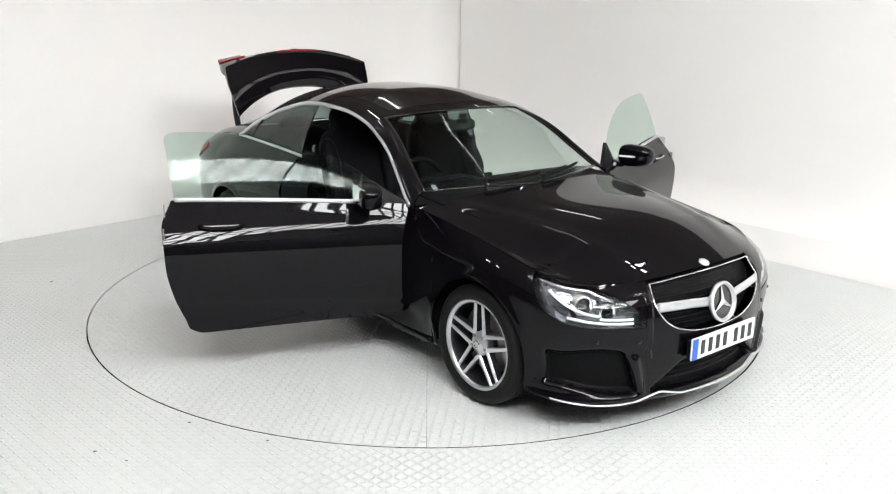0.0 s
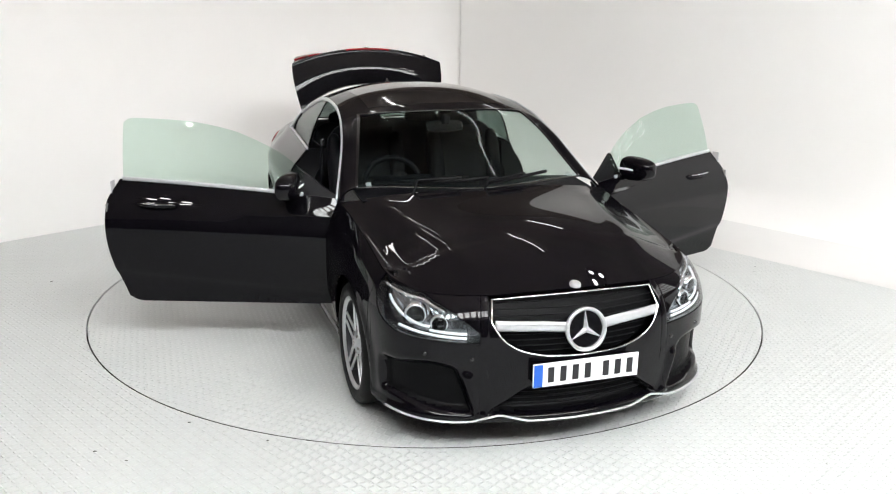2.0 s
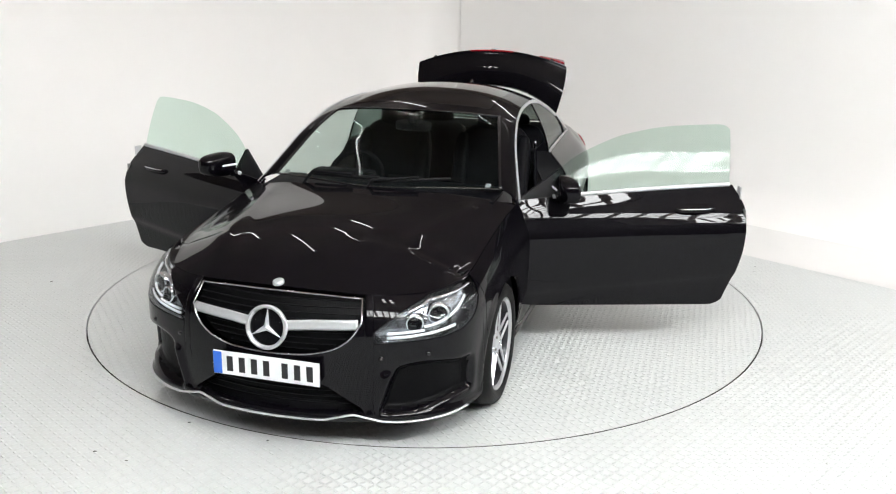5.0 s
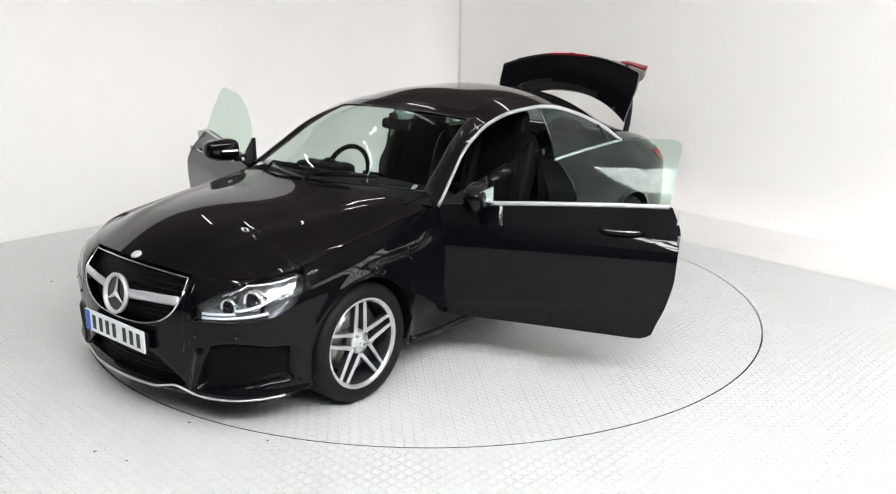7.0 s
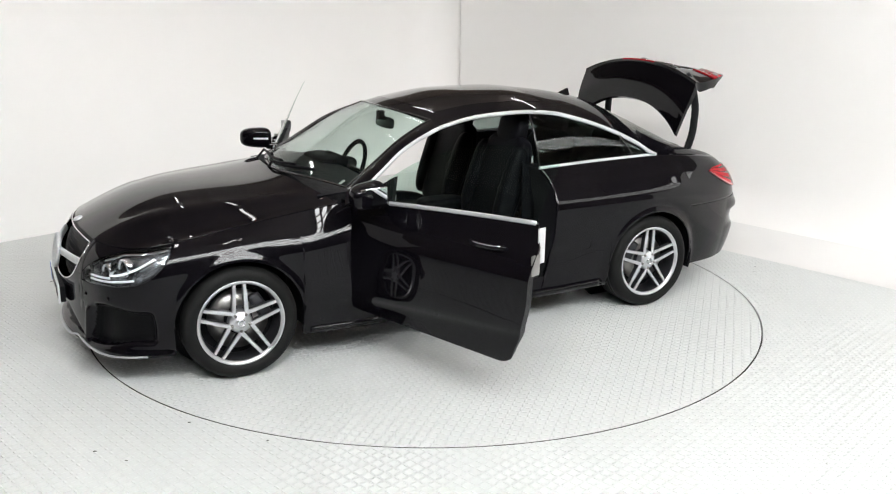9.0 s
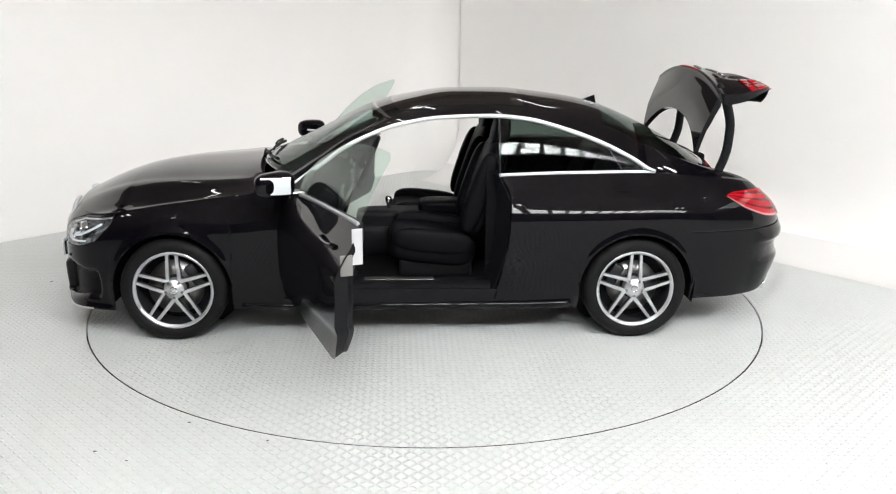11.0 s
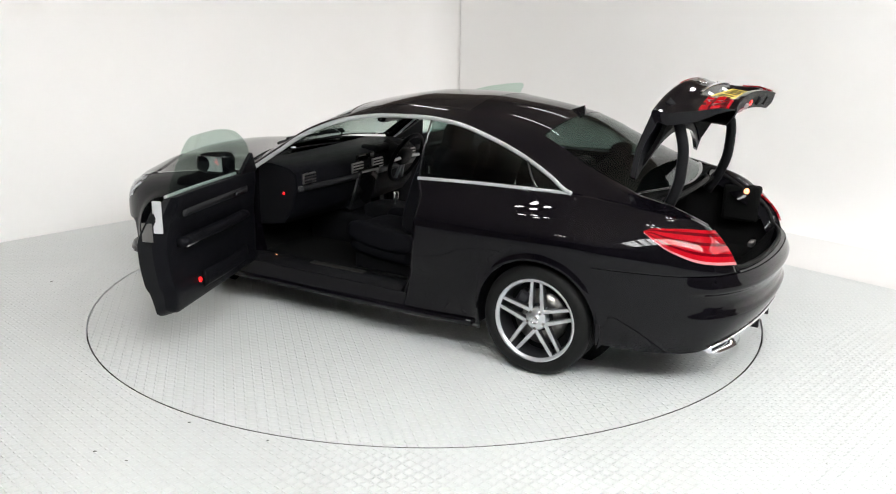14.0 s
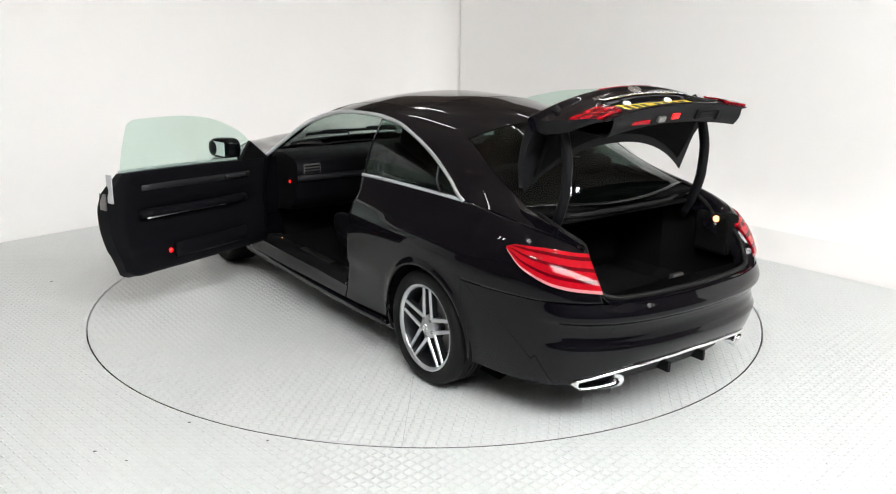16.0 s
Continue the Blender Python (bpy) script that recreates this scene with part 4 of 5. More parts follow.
        bar = [side_pt(-1.255 - 0.10 * (0.5 - t), t) + np.array([0, 0.004, 0]) for t in np.linspace(0, 1, 8)]
        sweep("window_bar", M(bar, sy), 0.008, 0.008, GLOSS, car)
        bar = [side_pt(-0.55, t) + np.array([0, 0.002, 0]) for t in np.linspace(0, 1, 12)]
        sweep("glass_edge", M(bar, sy), 0.007, 0.006, GLOSS, car)
        # bright window trim: the arch and the rear part of the belt line
        xs = np.concatenate([np.linspace(0.72, 0.2, 24), np.linspace(0.17, -1.495, 70)])
        arch = [np.array([x, float(edge_y(x)) + 0.006, float(edge_z(x)) - 0.002]) for x in xs]
        sweep("window_arch_trim", M(arch, sy), 0.007, 0.013, SILVER, car, "polished chrome window arch")
        belt = []
        for x in np.linspace(-0.545, -1.50, 40):
            s_ = float(s_at_x(x))
            belt.append(hull(s_, float(z_top(s_)), -0.004))
        sweep("belt_trim", M(belt, sy), 0.007, 0.011, SILVER, car, "polished chrome belt strip")
        # door opening: jambs, threshold and inner side panels, all dark
        ws_ = np.linspace(0, 1, 24)
        xr = door_rear(ws_)
        zr = np.linspace(0.27, 0.985, 24)
        G = np.array([[hull(float(s_at_x(x)), z, lerp(0.004, 0.17, t)) + np.array([0.03 * t * 2, 0, 0]) for t in (0, 0.15, 0.5, 1.0)] for x, z in zip(xr, zr)])
        sheet("rear_jamb", M(G, sy), PLASTIC, car, thick=0.006)
        G = np.array([[hull(float(s_at_x(0.735)), z, lerp(0.004, 0.20, t)) for t in (0, 0.3, 0.6, 1.0)] for z in np.linspace(0.22, 0.897, 12)])
        sheet("front_jamb", M(G, sy), PAINT, car, thick=0.006)
        G = np.array([[hull(float(s_at_x(x)), z, i_) for z, i_ in ((0.315, 0.0), (0.335, 0.03), (0.345, 0.09), (0.33, 0.16), (0.27, 0.20))] for x in np.linspace(0.735, -0.50, 20)])
        box("sill_lamp", (0.012, 0.006, 0.006), (0.55, sy * 0.765, 0.352), AMBER_GLOW, car, "small glowing sill lamp", 0.003)
        thr = sheet("threshold", M(G, sy), PLASTIC, car, "black door threshold", thick=0.006)
        box("sill_plate", (0.42, 0.05, 0.006), (0.05, sy * 0.755, 0.347), STEEL, thr, "brushed steel sill plate", 0.002)
        G = np.array([[(x, 0.66 + 0.03 * (1 - t), lerp(0.30, 1.0, t)) for t in np.linspace(0, 1, 8)] for x in np.linspace(-0.48, -1.55, 12)])
        sheet("inner_side_panel", M(G, sy), LEATHER, car, thick=0.01)
    # scuttle and wipers
    G = np.array([[(0.985 - 0.15 * b * b - 0.055 * t, 0.78 * b * (1 - 0.05 * t), 0.915 + 0.012 * t - 0.03 * b * b) for t in (0, 0.5, 1)] for b in np.linspace(-1, 1, 30)])
    sheet("scuttle", G, PLASTIC, car, thick=0.01)
    for b0, b1, side in ((-0.55, 0.05, 0), (0.02, 0.62, 1)):
        pts = []
        for t in np.linspace(0, 1, 16):
            b = lerp(b0, b1, t)
            x, y = ws_xy(0.02 + 0.05 * t, b)
            p = canopy(np.float64(x), np.float64(y))
            pts.append(p + np.array([0.012, 0, 0.022]))
        wi = sweep("wiper", pts, 0.008, 0.010, PLASTIC, car, "black windscreen wiper")
        arm = [pts[k] + np.array([0.02 * (1 - k / 9), 0, 0.016]) for k in range(0, 10)]
        arm = [np.array([0.955 - 0.14 * b0 * b0, pts[0][1] - 0.04, 0.955])] + arm
        sweep("wiper_arm", arm, 0.007, 0.008, PLASTIC, wi)
    # inside mirror
    cushion("inside_mirror", (0.05, 0.24, 0.075), (0.17, 0.0, 1.215), GLOSS, car, "black inside mirror", 4, (0, -10, 0), n=8)
    box("mirror_stem", (0.05, 0.04, 0.06), (0.20, 0, 1.262), PLASTIC, car, bevel=0.01)


HINGE = np.array([0.70, 0.795, 0.0])
DOOR_ANGLE = 70.0


def build_doors(car):
    for sy in (1, -1):
        H = HINGE * np.array([1, sy, 1])
        nz, nu = 34, 44
        w = np.linspace(0, 1, nz)
        sf, sr = float(s_at_x(0.715)), s_at_x(door_rear(w))
        outer, inner = np.zeros((nu, nz, 3)), np.zeros((nu, nz, 3))
        for j in range(nz):
            s = np.linspace(sf, float(sr[j]), nu)
            px = _plan(s)[0]
            zb = 0.30 + 0.02 * np.clip((px - 0.55) / 0.2, 0, 1) ** 2 + 0.05 * np.clip((-0.42 - px) / 0.1, 0, 1) ** 2
            z = zb * (1 - w[j]) + z_top(s) * w[j]
            outer[:, j] = hull(s, z)
            tk = 0.115 - 0.075 * w[j] ** 6 - 0.05 * (1 - w[j]) ** 8
            e = np.minimum(1, np.minimum(np.arange(nu), nu - 1 - np.arange(nu)) / 2)
            inner[:, j] = hull(s, z + (0.02 if j == 0 else 0), 0) * np.array([1, 1, 1]) - np.stack([0 * s, tk * (0.62 + 0.38 * e), 0 * s], -1)
            inner[:, j, 0] = lerp(inner[:, j, 0], 0.15, 0.03)
        # inner trim swells and dips
        U, Wg = np.meshgrid(np.linspace(0, 1, nu), w, indexing="ij")
        inner[..., 1] -= 0.018 * np.exp(-((Wg - 0.72) / 0.09) ** 2) * np.exp(-((U - 0.5) / 0.36) ** 4)
        inner[..., 1] += 0.02 * np.exp(-((Wg - 0.55) / 0.06) ** 2) * np.exp(-((U - 0.5) / 0.33) ** 4)
        door = closed_sheet("door", M(outer, sy), M(inner, sy), PAINT, car, "open black car door with dark leather lining", mats=[PAINT, LEATHER, PLASTIC], rule=(0, 1, 2), shift=H)
        door.matrix_basis = pose(H[0], H[1], 0, 0, 0, -DOOR_ANGLE * sy)

        def belt(x, ins=0.0, dz=0.0):
            s_ = float(s_at_x(x))
            return hull(s_, float(z_top(s_)) + dz, ins)
        sweep("belt_strip", M([belt(x, -0.004, 0.004) for x in np.linspace(0.50, -0.528, 40)], sy), 0.008, 0.012, SILVER, door, "polished chrome belt strip", shift=H)
        # frameless glass: rises from the belt to the line of the roof arch
        G = []
        for u in np.linspace(0, 1, 40):
            col = []
            for t in np.linspace(0, 1, 18):
                xb = lerp(0.46, -0.525, u)
                xt = lerp(0.50, -0.56, u ** 0.95)
                b = belt(xb, 0.018, -0.03)
                e_ = np.array([xt, float(edge_y(xt)) - 0.012, float(edge_z(xt)) - 0.012])
                if u > 0.96:
                    e_ = lerp(b, e_, 1 - 2.2 * (u - 0.96) ** 1.4 * 3)
                p = lerp(b, e_, t)
                p[1] += 0.012 * math.sin(math.pi * t)
                col.append(p)
            G.append(col)
        gl = sheet("door_glass", M(G, sy), GLASS_DOOR, door, "pale green frameless door glass, raised", thick=0.004, shift=H)
        gl.visible_shadow = False
        # sail panel and mirror
        b0, b1 = belt(0.70, 0.01), belt(0.42, 0.012)
        top = np.array([0.46, float(edge_y(0.46)) - 0.01, float(edge_z(0.46)) - 0.02])
        tri_out = [b0, b1, top]
        V = [M(np.array(p) - 0, sy) - H for p in tri_out] + [M(np.array(p) - np.array([0, 0.025, 0]), sy) - H for p in tri_out]
        link_mesh("sail_panel", V, [(0, 1, 2), (3, 5, 4), (0, 3, 4, 1), (1, 4, 5, 2), (2, 5, 3, 0)], PLASTIC, door, smooth=False)
        mc = np.array([0.455, 0.905, 0.992])

        def shell(p):
            k = 1 + 0.18 * p.y / 0.11
            return Vector((p.x * (0.85 + 0.15 * k) - 0.02 * (p.y / 0.11), p.y, p.z * (1.06 - 0.12 * p.y / 0.11)))
        mp = M(mc, sy) - H
        mir = cushion("side_mirror", (0.12, 0.225, 0.135), (float(mp[0]) - 0.01, float(mp[1]) + 0.02 * sy, float(mp[2])), PAINT, door, "black side mirror", 3.2, (0, 0, -8 * sy), (lambda p, k=sy: shell(p) if k > 0 else (lambda q: Vector((q.x, -q.y, q.z)))(shell(Vector((p.x, -p.y, p.z))))), n=10)
        box("mirror_glass", (0.006, 0.165, 0.095), (float(mp[0]) - 0.068, float(mp[1]) + 0.025 * sy, float(mp[2]) + 0.002), MIRROR, mir, "bright mirror glass", 0.003, (0, 0, -8 * sy))
        box("mirror_foot", (0.06, 0.10, 0.045), (float(mp[0]) - 0.005, float(mp[1]) - 0.10 * sy, float(mp[2]) - 0.06), GLOSS, mir, bevel=0.014)
        sig = [M(np.array([0.512 - 0.03 * t * t, 0.83 + 0.17 * t, 0.992]), sy) - H for t in np.linspace(0, 1, 10)]
        sweep("indicator", sig, 0.004, 0.007, LAMP_WHITE, mir, "clear indicator strip")
        # outer handle in its scoop
        hx = np.linspace(-0.20, -0.42, 14)
        hp = [hull(float(s_at_x(x)), 0.855 + 0.006 * (k / 13), -0.030 + 0.028 * (abs(k - 6.5) / 6.5) ** 3) for k, x in enumerate(hx)]
        hd = sweep("door_handle", M(hp, sy), 0.010, 0.014, PAINT, door, "black pull handle with bright line", shift=H)
        hp2 = [p + np.array([0, 0.007, 0.010]) for p in hp[1:-1]]
        sweep("handle_line", M(hp2, sy), 0.004, 0.003, CHROME, hd, shift=H)
        # lining: trim strip, armrest, inner handle, lamp, latch
        def lin(u, wv, out=0.0):
            i, j = int(round(u * (nu - 1))), int(round(wv * (nz - 1)))
            p = inner[i, j].copy()
            p[1] -= out
            return p
        sweep("lining_strip", M([lin(u, 0.86, 0.002) for u in np.linspace(0.16, 0.86, 20)], sy), 0.006, 0.022, TRIM, door, "dark satin lining strip", shift=H)
        sweep("armrest", M([lin(u, 0.62, 0.018 + 0.022 * math.sin(math.pi * (u - 0.2) / 0.65)) for u in np.linspace(0.2, 0.85, 20)], sy), 0.042, 0.028, LEATHER, door, "padded leather armrest", shift=H)
        sweep("armrest_line", M([lin(u, 0.585, 0.05) for u in np.linspace(0.34, 0.84, 16)], sy), 0.005, 0.009, SILVER, door, "silver armrest strip", shift=H)
        sweep("inner_handle", M([lin(u, 0.85, 0.022) for u in np.linspace(0.22, 0.36, 8)], sy), 0.008, 0.012, TRIM, door, "dark satin inner handle", shift=H)
        sweep("map_pocket", M([lin(u, 0.20, 0.015 + 0.02 * math.sin(math.pi * (u - 0.2) / 0.5)) for u in np.linspace(0.2, 0.7, 16)], sy), 0.016, 0.05, LEATHER, door, "door pocket", shift=H)
        lp = M(lin(0.71, 0.20, 0.004), sy) - H
        lathe("door_lamp", [(0.0, 0.006), (0.012, 0.005), (0.015, 0.0), (0.015, -0.006)], RED_GLOW, door, "small glowing red door lamp", seg=16, at=lp, turn=Matrix.Rotation(math.pi if sy > 0 else 0, 3, "Z"))
        ed = M(0.5 * (outer[-1, 24] + inner[-1, 24]), sy) - H
        box("latch", (0.008, 0.06, 0.10), (float(ed[0]) - 0.004, float(ed[1]), float(ed[2])), STEEL, door, "steel door latch", 0.003)
        ed = M(0.5 * (outer[-1, 29] + inner[-1, 29]), sy) - H
        box("edge_label", (0.006, 0.050, 0.17), (float(ed[0]) - 0.004, float(ed[1]), float(ed[2]) - 0.015), STICKER, door, "white label on the door edge", 0.001)


def build_lid(car):
    """The boot lid, held up on two bent arms."""
    nv = 49
    # length along the lid from its front edge over the lip and down the rear face: rearward, up
    d_ = np.array([0.0, 0.10, 0.23, 0.37, 0.455, 0.480, 0.492, 0.496, 0.515, 0.545, 0.572, 0.575])
    h_ = np.array([-0.03, -0.012, 0.006, 0.012, 0.016, 0.022, 0.006, -0.03, -0.10, -0.19, -0.27, -0.315])
    k_ = np.concatenate([[0], np.cumsum(np.hypot(np.diff(d_), np.diff(h_)))])
    wid = np.array([0.585, 0.605, 0.625, 0.635, 0.635, 0.63, 0.62, 0.61, 0.60, 0.575, 0.535, 0.50])
    kk = np.unique(np.concatenate([np.linspace(0, k_[-1], 70), k_]))
    k0 = k_[7]
    G, Q = [], []
    for k in kk:
        d, h, wd = float(curve(k, k_, d_)), float(curve(k, k_, h_)), float(curve(k, k_, wid))
        ro, ri = [], []
        for v in np.linspace(-1, 1, nv):
            y = v * wd
            bow = 0.105 * min(1.0, d / 0.49) * (1 - 0.75 * max(0.0, (k - k0) / (k_[-1] - k0)))
            niche = 0.055 / (1 + math.exp((abs(y) - 0.30) / 0.008)) / (1 + math.exp((abs(k - k0 - 0.185) - 0.075) / 0.006))
            dd = d - niche - bow * abs(v) ** 2.2 + 0.20 * (1 - abs(v) ** 2.4) * max(0.0, 1 - d / 0.48) 
            hh = h - 0.045 * v * v
            ro.append((-dd, y, hh))
            t = min(1.0, k / k_[-1])
            ri.append((-dd + (0.05 * min(1, (1.02 - t) / 0.2) if t > 0.62 else 0.05 * max(0, (t - 0.3) / 0.32)), y * 0.985, hh - (0.03 + 0.02 * max(0, (t - 0.3) / 0.32) if t < 0.62 else 0.05 * (1 - t) / 0.38)))
        G.append(ro)
        Q.append(ri)
    G, Q = np.array(G), np.array(Q)
    lid = closed_sheet("boot_lid", G, Q, PAINT, car, "raised black boot lid with spoiler lip", mats=[PAINT, PLASTIC], rule=(0, 1, 0))
    lid.matrix_basis = pose(-1.695, 0, 1.13, 0, 66, 0)

    def at(k, v, out=0.0):
        i = int(np.argmin(abs(kk - k)))
        j = int(round((v + 1) / 2 * (nv - 1)))
        p = G[i, j].copy()
        n = np.cross(G[min(i + 1, len(kk) - 1), j] - G[i - 1, j], G[i, min(j + 1, nv - 1)] - G[i, max(j - 1, 0)])
        n /= np.linalg.norm(n)
        if n[0] > 0:
            n = -n
        return p + n * out
    for sy in (1, -1):
        P = [[at(lerp(k0 + 0.15, k0 + 0.275, t), sy * lerp(0.985, 0.64 + 0.06 * t, u), 0.005) for t in np.linspace(0, 1, 8)] for u in np.linspace(0, 1, 12)]
        fm = [(1 if j in (2, 5) else 0) for _ in range(11) for j in range(7)]
        sheet("tail_lamp", P, TAIL_RED, lid, "red tail lamp section on the boot lid", mats=[TAIL_RED, TAIL_DEEP, TAIL_CLEAR], face_mats=fm, thick=0.008)
        for q in range(3):
            p = at(k0 + 0.04, sy * (0.42 + 0.045 * q), 0.003)
            box("lettering_bar", (0.004, 0.022, 0.02), tuple(p), CHROME, lid, bevel=0.001)
    p = at(k0 + 0.198, 0, 0.007)
    tilt = Matrix.Rotation(radians(16.7), 3, "Y")
    pl = box("rear_number_plate", (0.008, 0.52, 0.111), tuple(p), PLATE_YELLOW, lid, "yellow rear number plate with black characters", 0.003, (0, 16.7, 0))
    for yy in (-0.20, -0.14, -0.08, -0.02, 0.08, 0.14, 0.20):
        box("character_bar", (0.004, 0.030, 0.072), tuple(Vector(p) + tilt @ Vector((-0.004, yy, 0))), INK, pl, bevel=0.001, turn=(0, 16.7, 0))
    strip = [at(k0 + 0.095, v, 0.006) for v in np.linspace(-0.5, 0.5, 20)]
    sweep("chrome_bar", strip, 0.006, 0.006, CHROME, lid, "chrome bar above the number plate")
    lathe("boot_badge", [(0.0, 0.012), (0.03, 0.010), (0.036, 0.0)], CHROME, lid, "round chrome boot badge", seg=24, axis="x", at=at(k0 + 0.015, 0, 0.002), turn=Matrix.Rotation(math.pi, 3, "Z"))
    brake = [at(k_[5], v, 0.006) for v in np.linspace(-0.30, 0.30, 16)]
    sweep("high_brake_lamp", brake, 0.008, 0.007, TAIL_RED, lid, "slim red brake lamp in the lip")
    # inner lining panel with its lamps and catch
    hem = [[G[-1, j] + np.array([0.10 * t, 0, -0.004 - 0.012 * math.sin(math.pi * t)]) for t in np.linspace(0, 1, 6)] for j in range(2, nv - 2)]
    sheet("lid_hem", hem, PLASTIC, lid, "black plastic hem inside the lid edge", thick=0.004)
    back = [[lerp(G[-1, j] + np.array([0.10, 0, -0.006]), np.array([-0.37, G[-1, j, 1] * 1.06, -0.075 - 0.045 * (G[-1, j, 1] / 0.55) ** 2]), t) for t in np.linspace(0, 1, 8)] for j in range(2, nv - 2)]
    sheet("lid_inner_panel", back, CARPET, lid, thick=0.004)

    def on_hem(y, t, out):
        j = int(np.argmin(abs(G[-1, :, 1] - y)))
        return tuple(G[-1, j] + np.array([0.10 * t, 0, -0.006 - 0.012 * math.sin(math.pi * t) - out]))
    box("lid_lamp", (0.030, 0.05, 0.008), on_hem(0.0, 0.55, 0.002), RED_GLOW, lid, "glowing red lamp", 0.003)
    box("lid_reflector", (0.022, 0.12, 0.008), on_hem(0.24, 0.6, 0.002), TAIL_RED, lid, "slim red reflector", 0.003)
    box("catch", (0.03, 0.05, 0.02), on_hem(0.11, 0.6, 0.004), STEEL, lid, "steel catch", 0.005)
    grip = box("lid_grip", (0.04, 0.15, 0.010), on_hem(-0.22, 0.5, 0.003), INTAKE, lid, "recessed pull grip", 0.004)
    for dy in (-0.075, 0.075):
        box("grip_end", (0.05, 0.012, 0.018), on_hem(-0.22 + dy, 0.5, 0.004), PLASTIC, grip, bevel=0.003)
    for y in (-0.15, 0.15):
        lathe("plate_lamp", [(0.0, 0.012), (0.02, 0.010), (0.022, 0.0)], LAMP_WHITE, lid, "small white lamp", seg=12, axis="x", at=at(k0 + 0.118, y / 0.6, 0.006), turn=Matrix.Rotation(math.pi, 3, "Z"))
    # lining in dark felt
    P = [[(-lerp(0.05 + 0.20 * (1 - (abs(y) / 0.56) ** 2.4), 0.39, t), y, -0.045 - 0.012 * math.sin(math.pi * t) - 0.045 * (y / 0.55) ** 2) for t in np.linspace(0, 1, 10)] for y in np.linspace(-0.53, 0.53, 16)]
    sheet("lid_lining", P, CARPET, lid, thick=0.02)
    # arms
    for sy in (1, -1):
        ctrl = [(-1.90, 0.86), (-1.965, 0.98), (-2.005, 1.12), (-2.01, 1.24), (-1.985, 1.36), (-1.94, 1.46), (-1.90, 1.50)]
        tt = np.linspace(0, 1, len(ctrl))
        pts = [(float(curve(t, tt, [c[0] for c in ctrl])), sy * 0.50, float(curve(t, tt, [c[1] for c in ctrl]))) for t in np.linspace(0, 1, 24)]
        sweep("lid_arm", pts, 0.021, 0.030, PLASTIC, car, "bent black boot lid arm")


def build_boot(car):
    # tub, gutter and seal
    def rim(t):
        """Half outline of the opening from the front middle to the rear middle."""
        xs = [(-1.955, 0.0, 0.965), (-1.94, 0.30, 0.962), (-1.88, 0.50, 0.962)]
        xs += [deck_edge(u)[0] + np.array([0.01, -0.022, -0.012]) for u in (0.25, 0.5, 0.75, 0.95)]
        xs += [hull(float(s_tail(0.56 + 0.07 * k)), 0.668 + 0.2 * k, 0.0) + np.array([0.035, -0.03, 0]) for k in (0.75, 0.5, 0.28, 0.12)]
        xs += [hull(float(s_tail(y)), 0.672, 0.03) for y in (0.47, 0.40, 0.25, 0.0)]
        a = np.array(xs)
        q = np.concatenate([[0], np.cumsum(np.linalg.norm(np.diff(a, axis=0), axis=1))])
        q /= q[-1]
        return np.array([float(curve(t, q, a[:, k])) for k in range(3)])
    half = [rim(t) for t in np.linspace(0, 1, 48)]
    loop = half + [M(p, -1) for p in half[-2:0:-1]]
    sweep("boot_seal", [p + np.array([0.0, 0, 0.006]) for p in loop], 0.013, 0.014, RUBBER, car, "black rubber seal round the boot opening", closed=True)
    # gutter sheet from body edge to the seal on the sides and rear
    for sy in (1, -1):
        G = []
        for t in np.linspace(0.20, 1.0, 40):
            p = rim(t)
            if p[2] > 0.885:
                u = min(1.0, max(0.0, (-1.81 - p[0]) / (-1.81 - float(deck_edge(1.0)[0][0]))))
                o = deck_edge(u)[0]
            elif p[2] > 0.69:
                k = min(1.0, (p[2] - 0.668) / 0.2)
                o = hull(float(s_tail(0.56 + 0.07 * k)), p[2], 0.0)
            else:
                o = hull(float(s_tail(max(p[1], 0.0))), 0.664, 0.0)
            G.append([lerp(o, p, u) for u in (0, 0.5, 1)] + [p + np.array([0.03, -0.03 * np.sign(p[1]) if p[1] > 0.01 else 0, -0.05])])
        sheet("boot_gutter", M(G, sy), PAINT, car, thick=0.006)
    V = []
    cs = [(-2.33, 0.50), (-2.26, 0.565), (-1.95, 0.575), (-1.78, 0.485), (-1.45, 0.485)]
    ring = [(x, y) for x, y in cs] + [(x, -y) for x, y in reversed(cs)]
    G = [[(x + (0.03 if z < 0.5 else 0), y * (0.93 if z < 0.5 else 1), z if not (z > 0.9 and x < -2.2) else 0.66) for z in (0.93, 0.70, 0.52, 0.46)] for x, y in ring]
    V = [v for col in G for v in col]
    F = grid_faces(len(ring), 4, wrap_u=True) + [tuple(i * 4 + 3 for i in range(len(ring)))]
    link_mesh("boot_tub", V, F, CARPET, car, "black carpeted boot", smooth=False)
    box("boot_ceiling", (0.52, 1.2, 0.02), (-1.68, 0, 0.945), CARPET, car, bevel=0.004)
    box("boot_side_panel", (0.22, 0.10, 0.22), (-2.11, -0.535, 0.80), CARPET, car, "black felt boot side panel", 0.02)
    lathe("boot_lamp", [(0.0, 0.008), (0.015, 0.006), (0.018, 0.0)], AMBER_GLOW, car, "glowing warm boot lamp", seg=16, at=(-2.143, -0.482, 0.884), turn=Matrix.Rotation(radians(25), 3, "Z"))
    box("striker", (0.03, 0.08, 0.03), (-2.30, 0.0, 0.69), STEEL, car, "steel boot catch", 0.006)


